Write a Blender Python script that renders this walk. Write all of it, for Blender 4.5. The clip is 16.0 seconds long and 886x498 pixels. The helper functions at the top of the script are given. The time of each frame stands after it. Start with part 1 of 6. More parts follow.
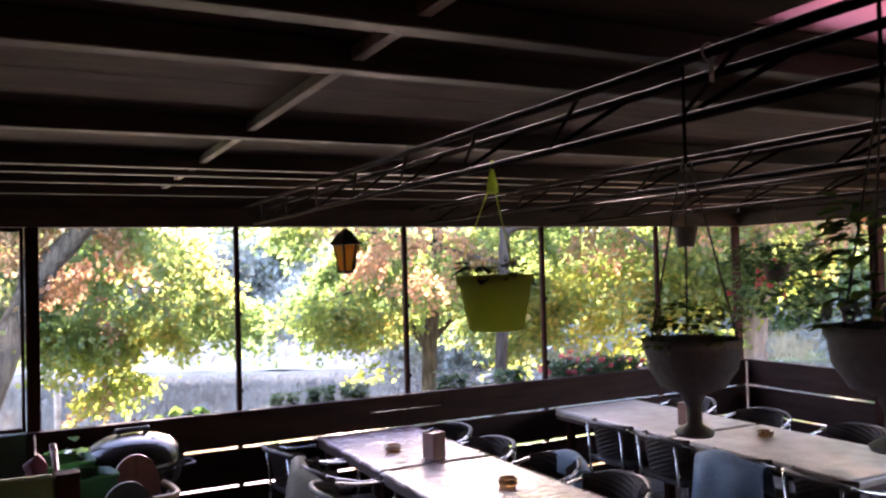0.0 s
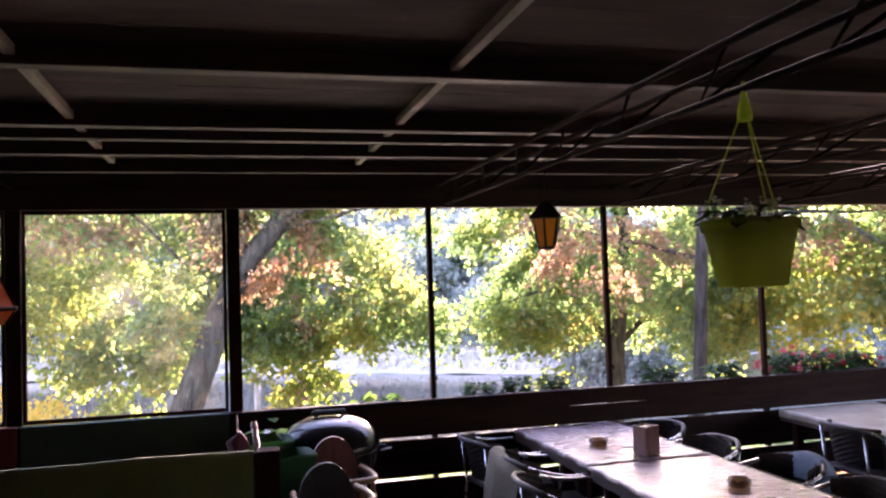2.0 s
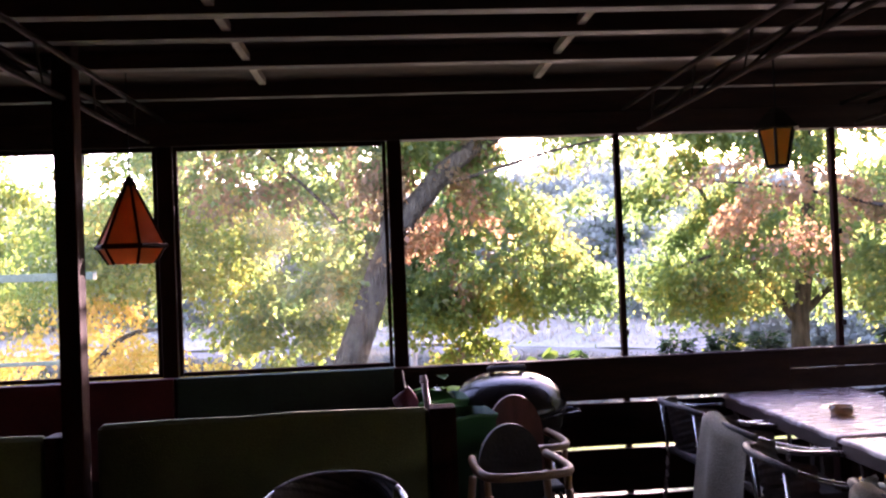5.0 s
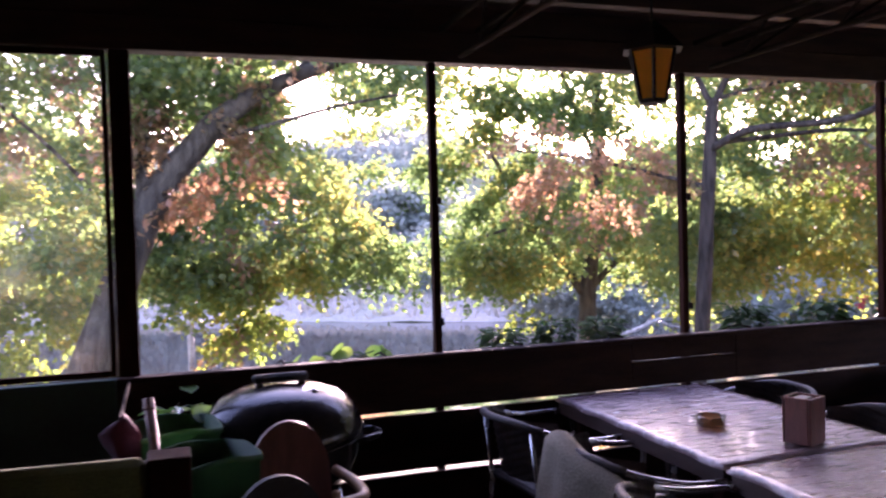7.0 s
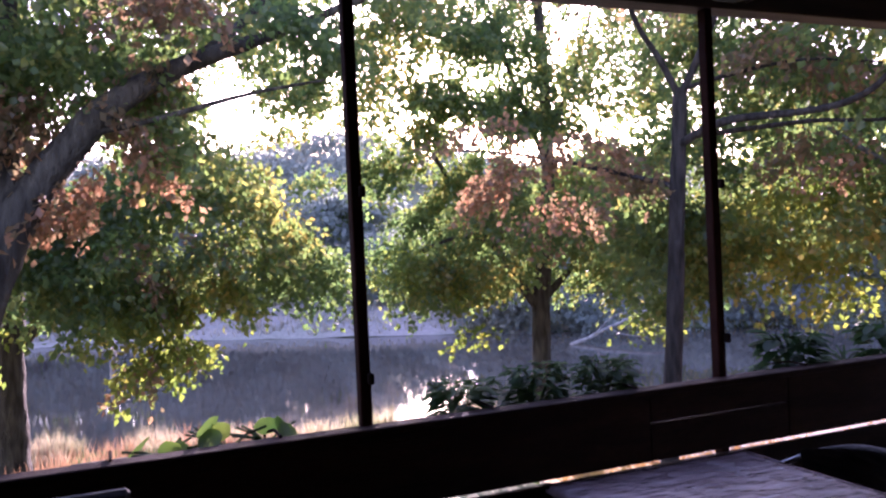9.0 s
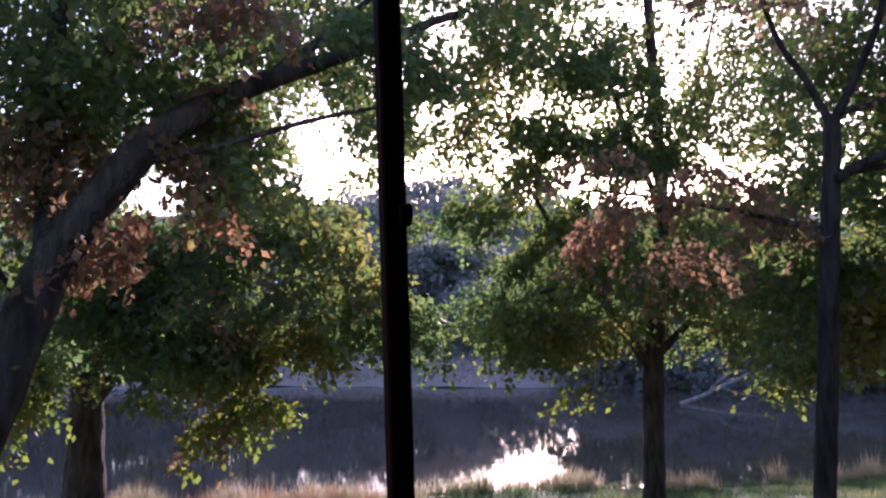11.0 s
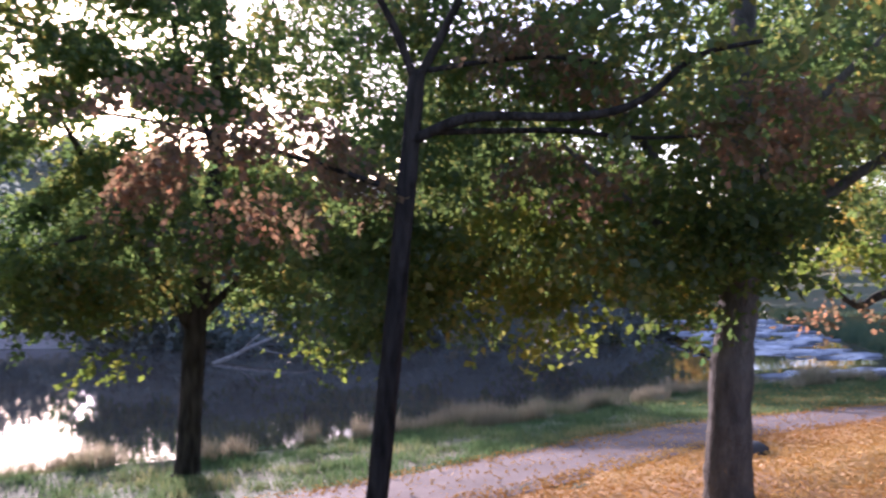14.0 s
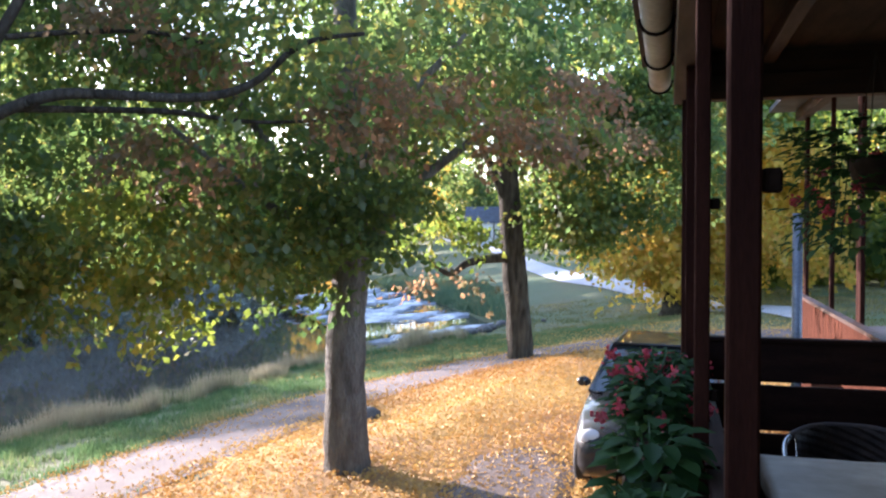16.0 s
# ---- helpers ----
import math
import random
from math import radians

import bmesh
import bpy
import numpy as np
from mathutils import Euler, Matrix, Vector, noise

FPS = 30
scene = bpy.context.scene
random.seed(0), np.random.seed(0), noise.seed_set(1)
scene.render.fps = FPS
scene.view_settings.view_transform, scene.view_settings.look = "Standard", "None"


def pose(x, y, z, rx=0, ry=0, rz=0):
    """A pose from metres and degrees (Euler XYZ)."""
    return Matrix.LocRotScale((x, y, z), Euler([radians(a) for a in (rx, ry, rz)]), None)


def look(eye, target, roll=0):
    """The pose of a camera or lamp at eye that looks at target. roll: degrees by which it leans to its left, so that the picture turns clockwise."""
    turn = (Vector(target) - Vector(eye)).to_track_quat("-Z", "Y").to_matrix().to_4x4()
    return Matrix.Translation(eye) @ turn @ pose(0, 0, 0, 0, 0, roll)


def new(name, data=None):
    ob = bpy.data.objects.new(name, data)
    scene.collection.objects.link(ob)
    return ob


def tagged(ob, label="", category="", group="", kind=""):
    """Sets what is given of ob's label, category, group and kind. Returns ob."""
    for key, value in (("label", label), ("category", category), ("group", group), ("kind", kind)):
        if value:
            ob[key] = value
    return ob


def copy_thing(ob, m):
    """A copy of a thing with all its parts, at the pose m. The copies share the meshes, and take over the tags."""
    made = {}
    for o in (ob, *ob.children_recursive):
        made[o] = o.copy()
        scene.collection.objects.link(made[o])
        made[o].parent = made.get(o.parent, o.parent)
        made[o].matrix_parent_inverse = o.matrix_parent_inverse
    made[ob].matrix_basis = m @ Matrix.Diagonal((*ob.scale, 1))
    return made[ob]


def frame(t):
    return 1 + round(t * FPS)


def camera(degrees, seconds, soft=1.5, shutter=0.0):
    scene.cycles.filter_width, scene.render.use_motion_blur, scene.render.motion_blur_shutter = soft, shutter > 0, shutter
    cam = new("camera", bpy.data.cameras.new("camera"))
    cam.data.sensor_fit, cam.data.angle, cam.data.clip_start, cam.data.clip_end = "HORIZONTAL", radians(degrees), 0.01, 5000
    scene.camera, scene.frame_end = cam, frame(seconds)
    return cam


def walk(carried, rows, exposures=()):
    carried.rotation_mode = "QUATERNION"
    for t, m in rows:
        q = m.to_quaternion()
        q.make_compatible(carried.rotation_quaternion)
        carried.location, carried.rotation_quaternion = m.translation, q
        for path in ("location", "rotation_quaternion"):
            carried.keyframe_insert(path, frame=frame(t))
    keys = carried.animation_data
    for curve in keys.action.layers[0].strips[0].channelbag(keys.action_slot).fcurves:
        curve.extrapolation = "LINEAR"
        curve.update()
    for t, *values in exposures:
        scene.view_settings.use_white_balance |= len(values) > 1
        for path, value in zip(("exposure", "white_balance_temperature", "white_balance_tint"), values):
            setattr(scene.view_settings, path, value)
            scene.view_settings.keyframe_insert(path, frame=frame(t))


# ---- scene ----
cam = camera(57.1, 16.0, soft=2.2, shutter=0.35)
# seconds, x, y, z, heading, pitch, roll
ROWS = [
    (0.0, 0.0, 0.0, 1.98, -27.06, 1.36, 1.57),
    (0.5, 0.062, 0.076, 1.939, -24.73, 0.51, 1.16),
    (1.0, 0.051, 0.162, 1.932, -25.93, 2.96, 1.53),
    (1.5, -0.045, 0.282, 1.906, -21.93, 1.18, 0.56),
    (2.0, 0.007, 0.43, 1.794, -14.61, 2.29, 1.79),
    (2.5, 0.012, 0.609, 1.736, -14.01, 0.57, -0.12),
    (3.0, -0.072, 0.806, 1.671, -10.91, 4.04, -1.21),
    (5.5, -0.031, 1.441, 1.579, -3.73, 0.45, 2.61),
    (6.0, 0.07, 1.784, 1.574, -9.76, 0.07, 2.74),
    (6.5, 0.139, 2.126, 1.552, -13.22, -0.87, 2.16),
    (7.0, 0.195, 2.472, 1.547, -18.77, -1.41, 1.56),
    (7.5, 0.389, 2.823, 1.522, -22.35, -1.77, 2.29),
    (8.0, 0.496, 3.131, 1.525, -22.86, -1.43, 2.53),
    (10.5, 1.024, 4.619, 1.555, -20.07, 1.3, 3.1),
    (11.0, 1.129, 4.908, 1.568, -15.79, 2.75, 1.84),
    (11.5, 1.155, 5.198, 1.54, -15.24, 2.01, 2.56),
    (12.0, 1.206, 5.496, 1.571, -21.06, 2.0, 3.34),
    (12.5, 1.325, 5.699, 1.545, -26.27, 1.6, 2.4),
    (13.0, 1.45, 5.865, 1.55, -31.22, 2.58, 1.99),
    (13.5, 1.52, 6.035, 1.54, -39.21, 0.7, 0.09),
    (14.0, 1.57, 6.19, 1.539, -47.8, -0.4, -1.47),
    (14.5, 1.58, 6.266, 1.567, -53.6, -0.55, -1.69),
    (15.0, 1.6, 6.292, 1.586, -61.85, -1.74, -0.73),
    (15.5, 1.61, 6.262, 1.611, -71.69, -2.74, -0.24),
    (16.0, 1.615, 6.238, 1.623, -74.56, -1.76, 0.2),
]
EXPOSURES = [(0.0, 4.95, 6450, 44), (1.0, 4.5, 6450, 46), (2.5, 4.55, 6450, 52), (3.2, 4.5, 6450, 54), (5.5, 4.28, 6350, 56), (7.0, 3.93, 6150, 60), (8.0, 3.6, 6000, 62), (10.5, 1.65, 5650, 52), (11.5, 1.35, 5650, 52), (12.5, 1.3, 5650, 50), (13.5, 1.25, 5650, 48), (14.0, 1.7, 5700, 44), (14.5, 2.35, 5780, 40), (15.0, 2.6, 5820, 34), (16.0, 2.72, 5770, 24)]
walk(cam, [(t, pose(x, y, z, 90 + pitch, roll, yaw)) for t, x, y, z, yaw, pitch, roll in ROWS], EXPOSURES)

# ---- daylight: low sun over the river ----
SUN_HEADING, SUN_HEIGHT = 24.3, 12.0
world = bpy.data.worlds.new("sky")
scene.world = world
world.use_nodes = True
wn, wl = world.node_tree.nodes, world.node_tree.links
sky = wn.new("ShaderNodeTexSky")
sky.sky_type, sky.sun_disc = "NISHITA", False
sky.sun_elevation, sky.sun_rotation = radians(SUN_HEIGHT), radians(SUN_HEADING)
wl.new(sky.outputs[0], wn["Background"].inputs[0])
wn["Background"].inputs[1].default_value = 0.15
sun_dir = Vector((math.sin(radians(SUN_HEADING)), math.cos(radians(SUN_HEADING)), math.tan(radians(SUN_HEIGHT))))
sun = new("sun", bpy.data.lights.new("sun", "SUN"))
sun.data.energy, sun.data.angle, sun.data.color = 3.5, radians(0.5), (1.0, 0.88, 0.74)
sun.matrix_world = look(sun_dir * 200, (0, 0, 0))


# ---- materials ----
def mat(name, colour, rough=0.6, other=None, scale=6.0, detail=60.0, bump=0.2, metal=0.0, stretch=(1, 1, 1), spec=0.5, coat=0.0, depth=0.01, vary=0.0):
    """A surface with two scales of noise: stains of the other colour, and fine grain with relief. vary: change from object to object."""
    m = bpy.data.materials.new(name)
    m.use_nodes = True
    n, l = m.node_tree.nodes, m.node_tree.links
    b = n["Principled BSDF"]
    other = other or tuple(c * 0.6 for c in colour)
    tc, mp = n.new("ShaderNodeTexCoord"), n.new("ShaderNodeMapping")
    mp.inputs["Scale"].default_value = stretch
    l.new(tc.outputs["Object"], mp.inputs[0])
    big, fine = n.new("ShaderNodeTexNoise"), n.new("ShaderNodeTexNoise")
    for node, sc in ((big, scale), (fine, detail)):
        node.inputs["Scale"].default_value, node.inputs["Detail"].default_value = sc, 4.0
        l.new(mp.outputs[0], node.inputs["Vector"])
    ramp = n.new("ShaderNodeValToRGB")
    ramp.color_ramp.elements[0].position, ramp.color_ramp.elements[1].position = 0.35, 0.7
    l.new(big.outputs[0], ramp.inputs[0])
    mix = n.new("ShaderNodeMixRGB")
    mix.inputs[1].default_value, mix.inputs[2].default_value = (*colour, 1), (*other, 1)
    l.new(ramp.outputs[0], mix.inputs[0])
    grain = n.new("ShaderNodeMixRGB")
    grain.blend_type, grain.inputs[0].default_value = "OVERLAY", 0.45
    l.new(mix.outputs[0], grain.inputs[1])
    l.new(fine.outputs[0], grain.inputs[2])
    out = grain.outputs[0]
    if vary:
        info, hsv, add = n.new("ShaderNodeObjectInfo"), n.new("ShaderNodeHueSaturation"), n.new("ShaderNodeMapRange")
        add.inputs[3].default_value, add.inputs[4].default_value = 1 - vary, 1 + vary
        l.new(info.outputs["Random"], add.inputs[0])
        l.new(add.outputs[0], hsv.inputs["Value"])
        l.new(out, hsv.inputs["Color"])
        out = hsv.outputs[0]
    l.new(out, b.inputs["Base Color"])
    rr = n.new("ShaderNodeMapRange")
    rr.inputs[3].default_value, rr.inputs[4].default_value = max(rough - 0.12, 0.02), min(rough + 0.12, 1)
    l.new(big.outputs[0], rr.inputs[0])
    l.new(rr.outputs[0], b.inputs["Roughness"])
    b.inputs["Metallic"].default_value, b.inputs["Specular IOR Level"].default_value, b.inputs["Coat Weight"].default_value = metal, spec, coat
    if bump:
        bp = n.new("ShaderNodeBump")
        bp.inputs["Strength"].default_value, bp.inputs["Distance"].default_value = bump, depth
        l.new(fine.outputs[0], bp.inputs["Height"])
        l.new(bp.outputs[0], b.inputs["Normal"])
    return m


def leaf_mat(name, main, second, rare, amount=0.5, rare_at=0.78, glow=0.62, patch=0.45):
    """Leaves that let light through: colour by leaf, and in patches across the crown."""
    m = bpy.data.materials.new(name)
    m.use_nodes = True
    n, l = m.node_tree.nodes, m.node_tree.links
    n.remove(n["Principled BSDF"])
    geo, tc = n.new("ShaderNodeNewGeometry"), n.new("ShaderNodeTexCoord")
    noise_tex = n.new("ShaderNodeTexNoise")
    noise_tex.inputs["Scale"].default_value, noise_tex.inputs["Detail"].default_value = patch, 3.0
    l.new(tc.outputs["Object"], noise_tex.inputs["Vector"])
    spread = n.new("ShaderNodeMapRange")
    spread.inputs[1].default_value, spread.inputs[2].default_value = 0.3, 0.7
    l.new(noise_tex.outputs[0], spread.inputs[0])
    mix = n.new("ShaderNodeMix")
    mix.inputs[0].default_value = amount
    l.new(geo.outputs["Random Per Island"], mix.inputs[2])
    l.new(spread.outputs[0], mix.inputs[3])
    ramp = n.new("ShaderNodeValToRGB")
    e = ramp.color_ramp.elements
    e[0].position, e[0].color = 0.15, (*main, 1)
    e[1].position, e[1].color = rare_at + 0.1, (*rare, 1)
    mid = e.new((rare_at + 0.15) / 2 + 0.1)
    mid.color = (*second, 1)
    l.new(mix.outputs[0], ramp.inputs[0])
    dif, tra, glo, ad, mx = (n.new("ShaderNode" + k) for k in ("BsdfDiffuse", "BsdfTranslucent", "BsdfGlossy", "MixShader", "MixShader"))
    bright = n.new("ShaderNodeHueSaturation")
    bright.inputs["Value"].default_value, bright.inputs["Saturation"].default_value = 2.0, 1.0
    l.new(ramp.outputs[0], dif.inputs[0])
    l.new(ramp.outputs[0], bright.inputs["Color"])
    l.new(bright.outputs[0], tra.inputs[0])
    glo.inputs["Roughness"].default_value = 0.45
    ad.inputs[0].default_value, mx.inputs[0].default_value = glow, 0.025
    l.new(dif.outputs[0], ad.inputs[1])
    l.new(tra.outputs[0], ad.inputs[2])
    l.new(ad.outputs[0], mx.inputs[1])
    l.new(glo.outputs[0], mx.inputs[2])
    l.new(mx.outputs[0], n["Material Output"].inputs[0])
    return m


def glass_mat(name, colour, rough=0.05, trans=1.0):
    m = bpy.data.materials.new(name)
    m.use_nodes = True
    b = m.node_tree.nodes["Principled BSDF"]
    b.inputs["Base Color"].default_value, b.inputs["Roughness"].default_value, b.inputs["Transmission Weight"].default_value = (*colour, 1), rough, trans
    return m


WOOD = mat("dark_stained_wood", (0.06, 0.026, 0.016), 0.55, (0.03, 0.014, 0.009), 3, 40, 0.3, stretch=(1, 6, 6), spec=0.4)
WOOD_Y = mat("dark_stained_wood_y", (0.055, 0.022, 0.013), 0.55, (0.028, 0.012, 0.008), 3, 40, 0.3, stretch=(6, 1, 6), spec=0.4)
WOOD_Z = mat("dark_stained_post", (0.034, 0.011, 0.007), 0.75, (0.021, 0.007, 0.005), 3, 40, 0.2, stretch=(6, 6, 1), spec=0.06)
PLANK = mat("dark_parapet_plank", (0.03, 0.0125, 0.008), 0.65, (0.017, 0.0075, 0.0055), 3, 40, 0.3, stretch=(1, 6, 6), spec=0.1)
BOARD = mat("weathered_ceiling_board", (0.06, 0.028, 0.0145), 0.88, (0.027, 0.0135, 0.008), 2.5, 30, 0.3, stretch=(1, 4, 4), vary=0.25)
BATTEN = mat("pale_batten", (0.42, 0.34, 0.25), 0.7, (0.28, 0.22, 0.16), 5, 50, 0.2, stretch=(6, 1, 6))
STEEL = mat("painted_brown_steel", (0.018, 0.01, 0.007), 0.88, (0.011, 0.007, 0.005), 8, 90, 0.1, spec=0.05)
FLOORING = mat("floor_plank_wood", (0.1, 0.07, 0.05), 0.65, (0.05, 0.035, 0.025), 3, 40, 0.3, stretch=(1, 6, 6), vary=0.3)
BARK = mat("grey_brown_bark", (0.085, 0.074, 0.054), 0.95, (0.02, 0.017, 0.012), 5, 20, 1.0, stretch=(2.2, 2.2, 0.5), depth=0.08, spec=0.2)
BARK_PALE = mat("pale_grey_bark", (0.17, 0.16, 0.14), 0.95, (0.075, 0.07, 0.06), 3.5, 20, 1.0, stretch=(2, 2, 0.6), depth=0.06, spec=0.2)
BARK_DARK = mat("dark_furrowed_bark", (0.058, 0.05, 0.044), 0.95, (0.016, 0.014, 0.012), 6, 24, 1.0, stretch=(2.4, 2.4, 0.5), depth=0.05, spec=0.15)
GRASS = mat("short_grass", (0.075, 0.112, 0.04), 0.9, (0.13, 0.125, 0.055), 0.3, 14, 0.8, depth=0.05)
GRAVEL = mat("grey_gravel_path", (0.175, 0.135, 0.12), 0.9, (0.125, 0.095, 0.085), 1.2, 40, 0.5, depth=0.02)


# ---- building blocks ----
def part(name, bm, material, parent=None, label="", smooth=False):
    me = bpy.data.meshes.new(name)
    if smooth:
        for f in bm.faces:
            f.smooth = True
    bm.to_mesh(me)
    bm.free()
    me.materials.append(material)
    ob = new(name, me)
    if parent:
        ob.parent = parent
    if label:
        tagged(ob, label)
    return ob


def thing(name, label, category, m=None, group="", kind=""):
    ob = new(name)
    ob.empty_display_size = 0.1
    if m is not None:
        ob.matrix_basis = m
    return tagged(ob, label, category, group, kind)


def box(bm, x0, x1, y0, y1, z0, z1, bevel=0.0):
    g = bmesh.ops.create_cube(bm, size=1.0, matrix=Matrix.LocRotScale(((x0 + x1) / 2, (y0 + y1) / 2, (z0 + z1) / 2), None, (x1 - x0, y1 - y0, z1 - z0)))
    if bevel:
        es = list({e for v in g["verts"] for e in v.link_edges})
        bmesh.ops.bevel(bm, geom=es, offset=bevel, segments=1, affect="EDGES")
    return bm


def boxed(x0, x1, y0, y1, z0, z1, bevel=0.004):
    return box(bmesh.new(), x0, x1, y0, y1, z0, z1, bevel)


def tube(bm, pts, radii, sides=8, closed=False, caps=True):
    """A round rod through the points; radii: one, or one for each point."""
    pts = [Vector(p) for p in pts]
    if not hasattr(radii, "__len__"):
        radii = [radii] * len(pts)
    rings, up = [], None
    for i, p in enumerate(pts):
        a = pts[i - 1] if i or closed else p
        b = pts[(i + 1) % len(pts)] if i < len(pts) - 1 or closed else p
        d = (b - a).normalized()
        if up is None:
            up = d.orthogonal().normalized()
        up = (up - d * up.dot(d)).normalized()
        side = d.cross(up)
        rings.append([bm.verts.new(p + (up * math.cos(k * math.tau / sides) + side * math.sin(k * math.tau / sides)) * radii[i]) for k in range(sides)])
    pairs = list(zip(rings, rings[1:])) + ([(rings[-1], rings[0])] if closed else [])
    for r0, r1 in pairs:
        for k in range(sides):
            bm.faces.new((r0[k], r0[(k + 1) % sides], r1[(k + 1) % sides], r1[k]))
    if caps and not closed:
        bm.faces.new(rings[0][::-1])
        bm.faces.new(rings[-1])
    return bm


def lathe(bm, profile, sides=32, centre=(0, 0, 0)):
    """Turn a profile of (radius, height) about the upright axis."""
    cx, cy, cz = centre
    rings = [[bm.verts.new((cx + r * math.cos(k * math.tau / sides), cy + r * math.sin(k * math.tau / sides), cz + z)) for k in range(sides)] for r, z in profile]
    for r0, r1 in zip(rings, rings[1:]):
        for k in range(sides):
            bm.faces.new((r0[k], r0[(k + 1) % sides], r1[(k + 1) % sides], r1[k]))
    bm.faces.new(rings[0][::-1])
    bm.faces.new(rings[-1])
    return bm


def curve_pts(pts, n=6):
    """More points along a smooth line through the given ones."""
    ps = [Vector(p) for p in pts]
    out = []
    for i in range(len(ps) - 1):
        p0, p1, p2, p3 = ps[max(i - 1, 0)], ps[i], ps[i + 1], ps[min(i + 2, len(ps) - 1)]
        for k in range(n):
            t = k / n
            out.append(0.5 * ((2 * p1) + (p2 - p0) * t + (2 * p0 - 5 * p1 + 4 * p2 - p3) * t * t + (3 * p1 - p0 - 3 * p2 + p3) * t ** 3))
    return out + [ps[-1]]


def mesh_np(name, verts, faces, material, parent=None, label=""):
    me = bpy.data.meshes.new(name)
    me.from_pydata(verts, [], faces)
    me.materials.append(material)
    ob = new(name, me)
    if parent:
        ob.parent = parent
    if label:
        tagged(ob, label)
    return ob


# ---- terrain ----
SLOPE = [(-90, 27), (1, 24.3), (12, 23.3), (23, 20.7), (28.5, 18.5), (34, 15.0), (38.5, 13.6), (42, 15.7), (48, 20.0), (53, 23.6), (60, 28), (130, 62)]
EDGE = [(-90, 27), (1, 23.8), (9, 22.2), (13, 20.7), (17, 19.8), (23, 18.7), (28.5, 17.1), (34, 14.8), (38.5, 13.6), (42, 15.7), (48, 20.0), (53, 23.6), (60, 28), (130, 62)]
FAR = [(-90, 62), (1, 50), (13, 42), (24, 35.5), (31, 31), (38, 27), (48, 30.5), (60, 37), (130, 76)]
WATER = -3.2


def edge_y(x):
    return float(np.interp(x, [p[0] for p in EDGE], [p[1] for p in EDGE]))


def far_y(x):
    return float(np.interp(x, [p[0] for p in FAR], [p[1] for p in FAR]))


def ground_z(x, y):
    near, far = edge_y(x), far_y(x)
    rise = max(0.0, x - 60) * 0.022
    if y < (near + far) / 2:
        top = float(np.interp(x, [p[0] for p in SLOPE], [p[1] for p in SLOPE]))
        lawn = float(np.interp(top - y, [0, 1.5, 4, 13, 40], [-2.9, -2.85, -2.75, -1.5, -1.4]))
        return min(lawn, float(np.interp(near - y, [-2, 0, 0.5, 1.2, 2.2], [-3.9, -3.25, -3.0, -2.8, -1.0]))) + rise
    return float(np.interp(y - far, [-2, 0, 0.6, 2, 15, 60, 160], [-3.9, -3.25, -2.9, -2.6, -2.0, 0.0, 22.0])) + rise * 0.4


PATH = [(-20, 18.5), (0, 16.8), (9.3, 14.2), (11.4, 13.7), (17, 12.9), (21.2, 10.4), (23.6, 6.9), (26, 2), (30, -8)]


def path_gap(x, y):
    best = 99.0
    for (ax, ay), (bx, by) in zip(PATH, PATH[1:]):
        dx, dy = bx - ax, by - ay
        t = min(1, max(0, ((x - ax) * dx + (y - ay) * dy) / (dx * dx + dy * dy)))
        best = min(best, math.hypot(x - ax - t * dx, y - ay - t * dy))
    return best


xs = np.concatenate([np.linspace(-400, -40, 13)[:-1], np.linspace(-40, 60, 121)[:-1], np.linspace(60, 500, 23)])
ys = np.concatenate([np.linspace(-120, -10, 9)[:-1], np.linspace(-10, 60, 161)[:-1], np.linspace(60, 500, 23)])
verts = []
for y in ys:
    for x in xs:
        z = ground_z(x, y) + 0.05 * noise.noise((x * 0.5, y * 0.5, 0)) * (1 if path_gap(x, y) > 1.2 else 0.2)
        verts.append((x, y, z))
nx = len(xs)
faces = [(j * nx + i, j * nx + i + 1, (j + 1) * nx + i + 1, (j + 1) * nx + i) for j in range(len(ys) - 1) for i in range(nx - 1)]
ground = mesh_np("ground", verts, faces, GRASS)
tagged(ground, "green grassy river bank sloping down to the water", "ground", kind="structure")

# gravel path laid just over the grass
def ribbon(name, line, width, lift, material, label, category):
    pts = curve_pts([(x, y, 0) for x, y in line], 10)
    vs, fs = [], []
    for i, p in enumerate(pts):
        a, b = pts[max(i - 1, 0)], pts[min(i + 1, len(pts) - 1)]
        d = (b - a).normalized()
        for k in range(7):
            w = (k / 6 - 0.5) * width * (1 + 0.12 * noise.noise((p.x * 0.7, k, 3)))
            q = p + Vector((-d.y, d.x, 0)) * w
            vs.append((q.x, q.y, ground_z(q.x, q.y) + lift + 0.03 * (1 - abs(k / 3 - 1))))
    for i in range(len(pts) - 1):
        for k in range(6):
            fs.append((i * 7 + k, i * 7 + k + 1, i * 7 + k + 8, i * 7 + k + 7))
    return tagged(mesh_np(name, vs, fs, material), label, category, kind="structure")


ribbon("path", PATH, 2.6, 0.05, GRAVEL, "grey gravel footpath along the river bank", "path")

# river
# murky brown, lifted further in the base colour to stand in for mist
WATER_M = mat("dark_river_water", (0.085, 0.075, 0.06), 0.03, (0.06, 0.054, 0.045), 0.3, 3, 0.07, stretch=(0.6, 1.3, 1), depth=0.02)
still = WATER_M.node_tree.nodes["Principled BSDF"].inputs["Roughness"]
WATER_M.node_tree.links.remove(still.links[0])
still.default_value = 0.025
wv = [(x, y, WATER) for y in (10, 70) for x in (-90, 130)]
tagged(mesh_np("water", wv, [(0, 1, 3, 2)], WATER_M), "dark calm river water mirroring the trees", "river", kind="structure")

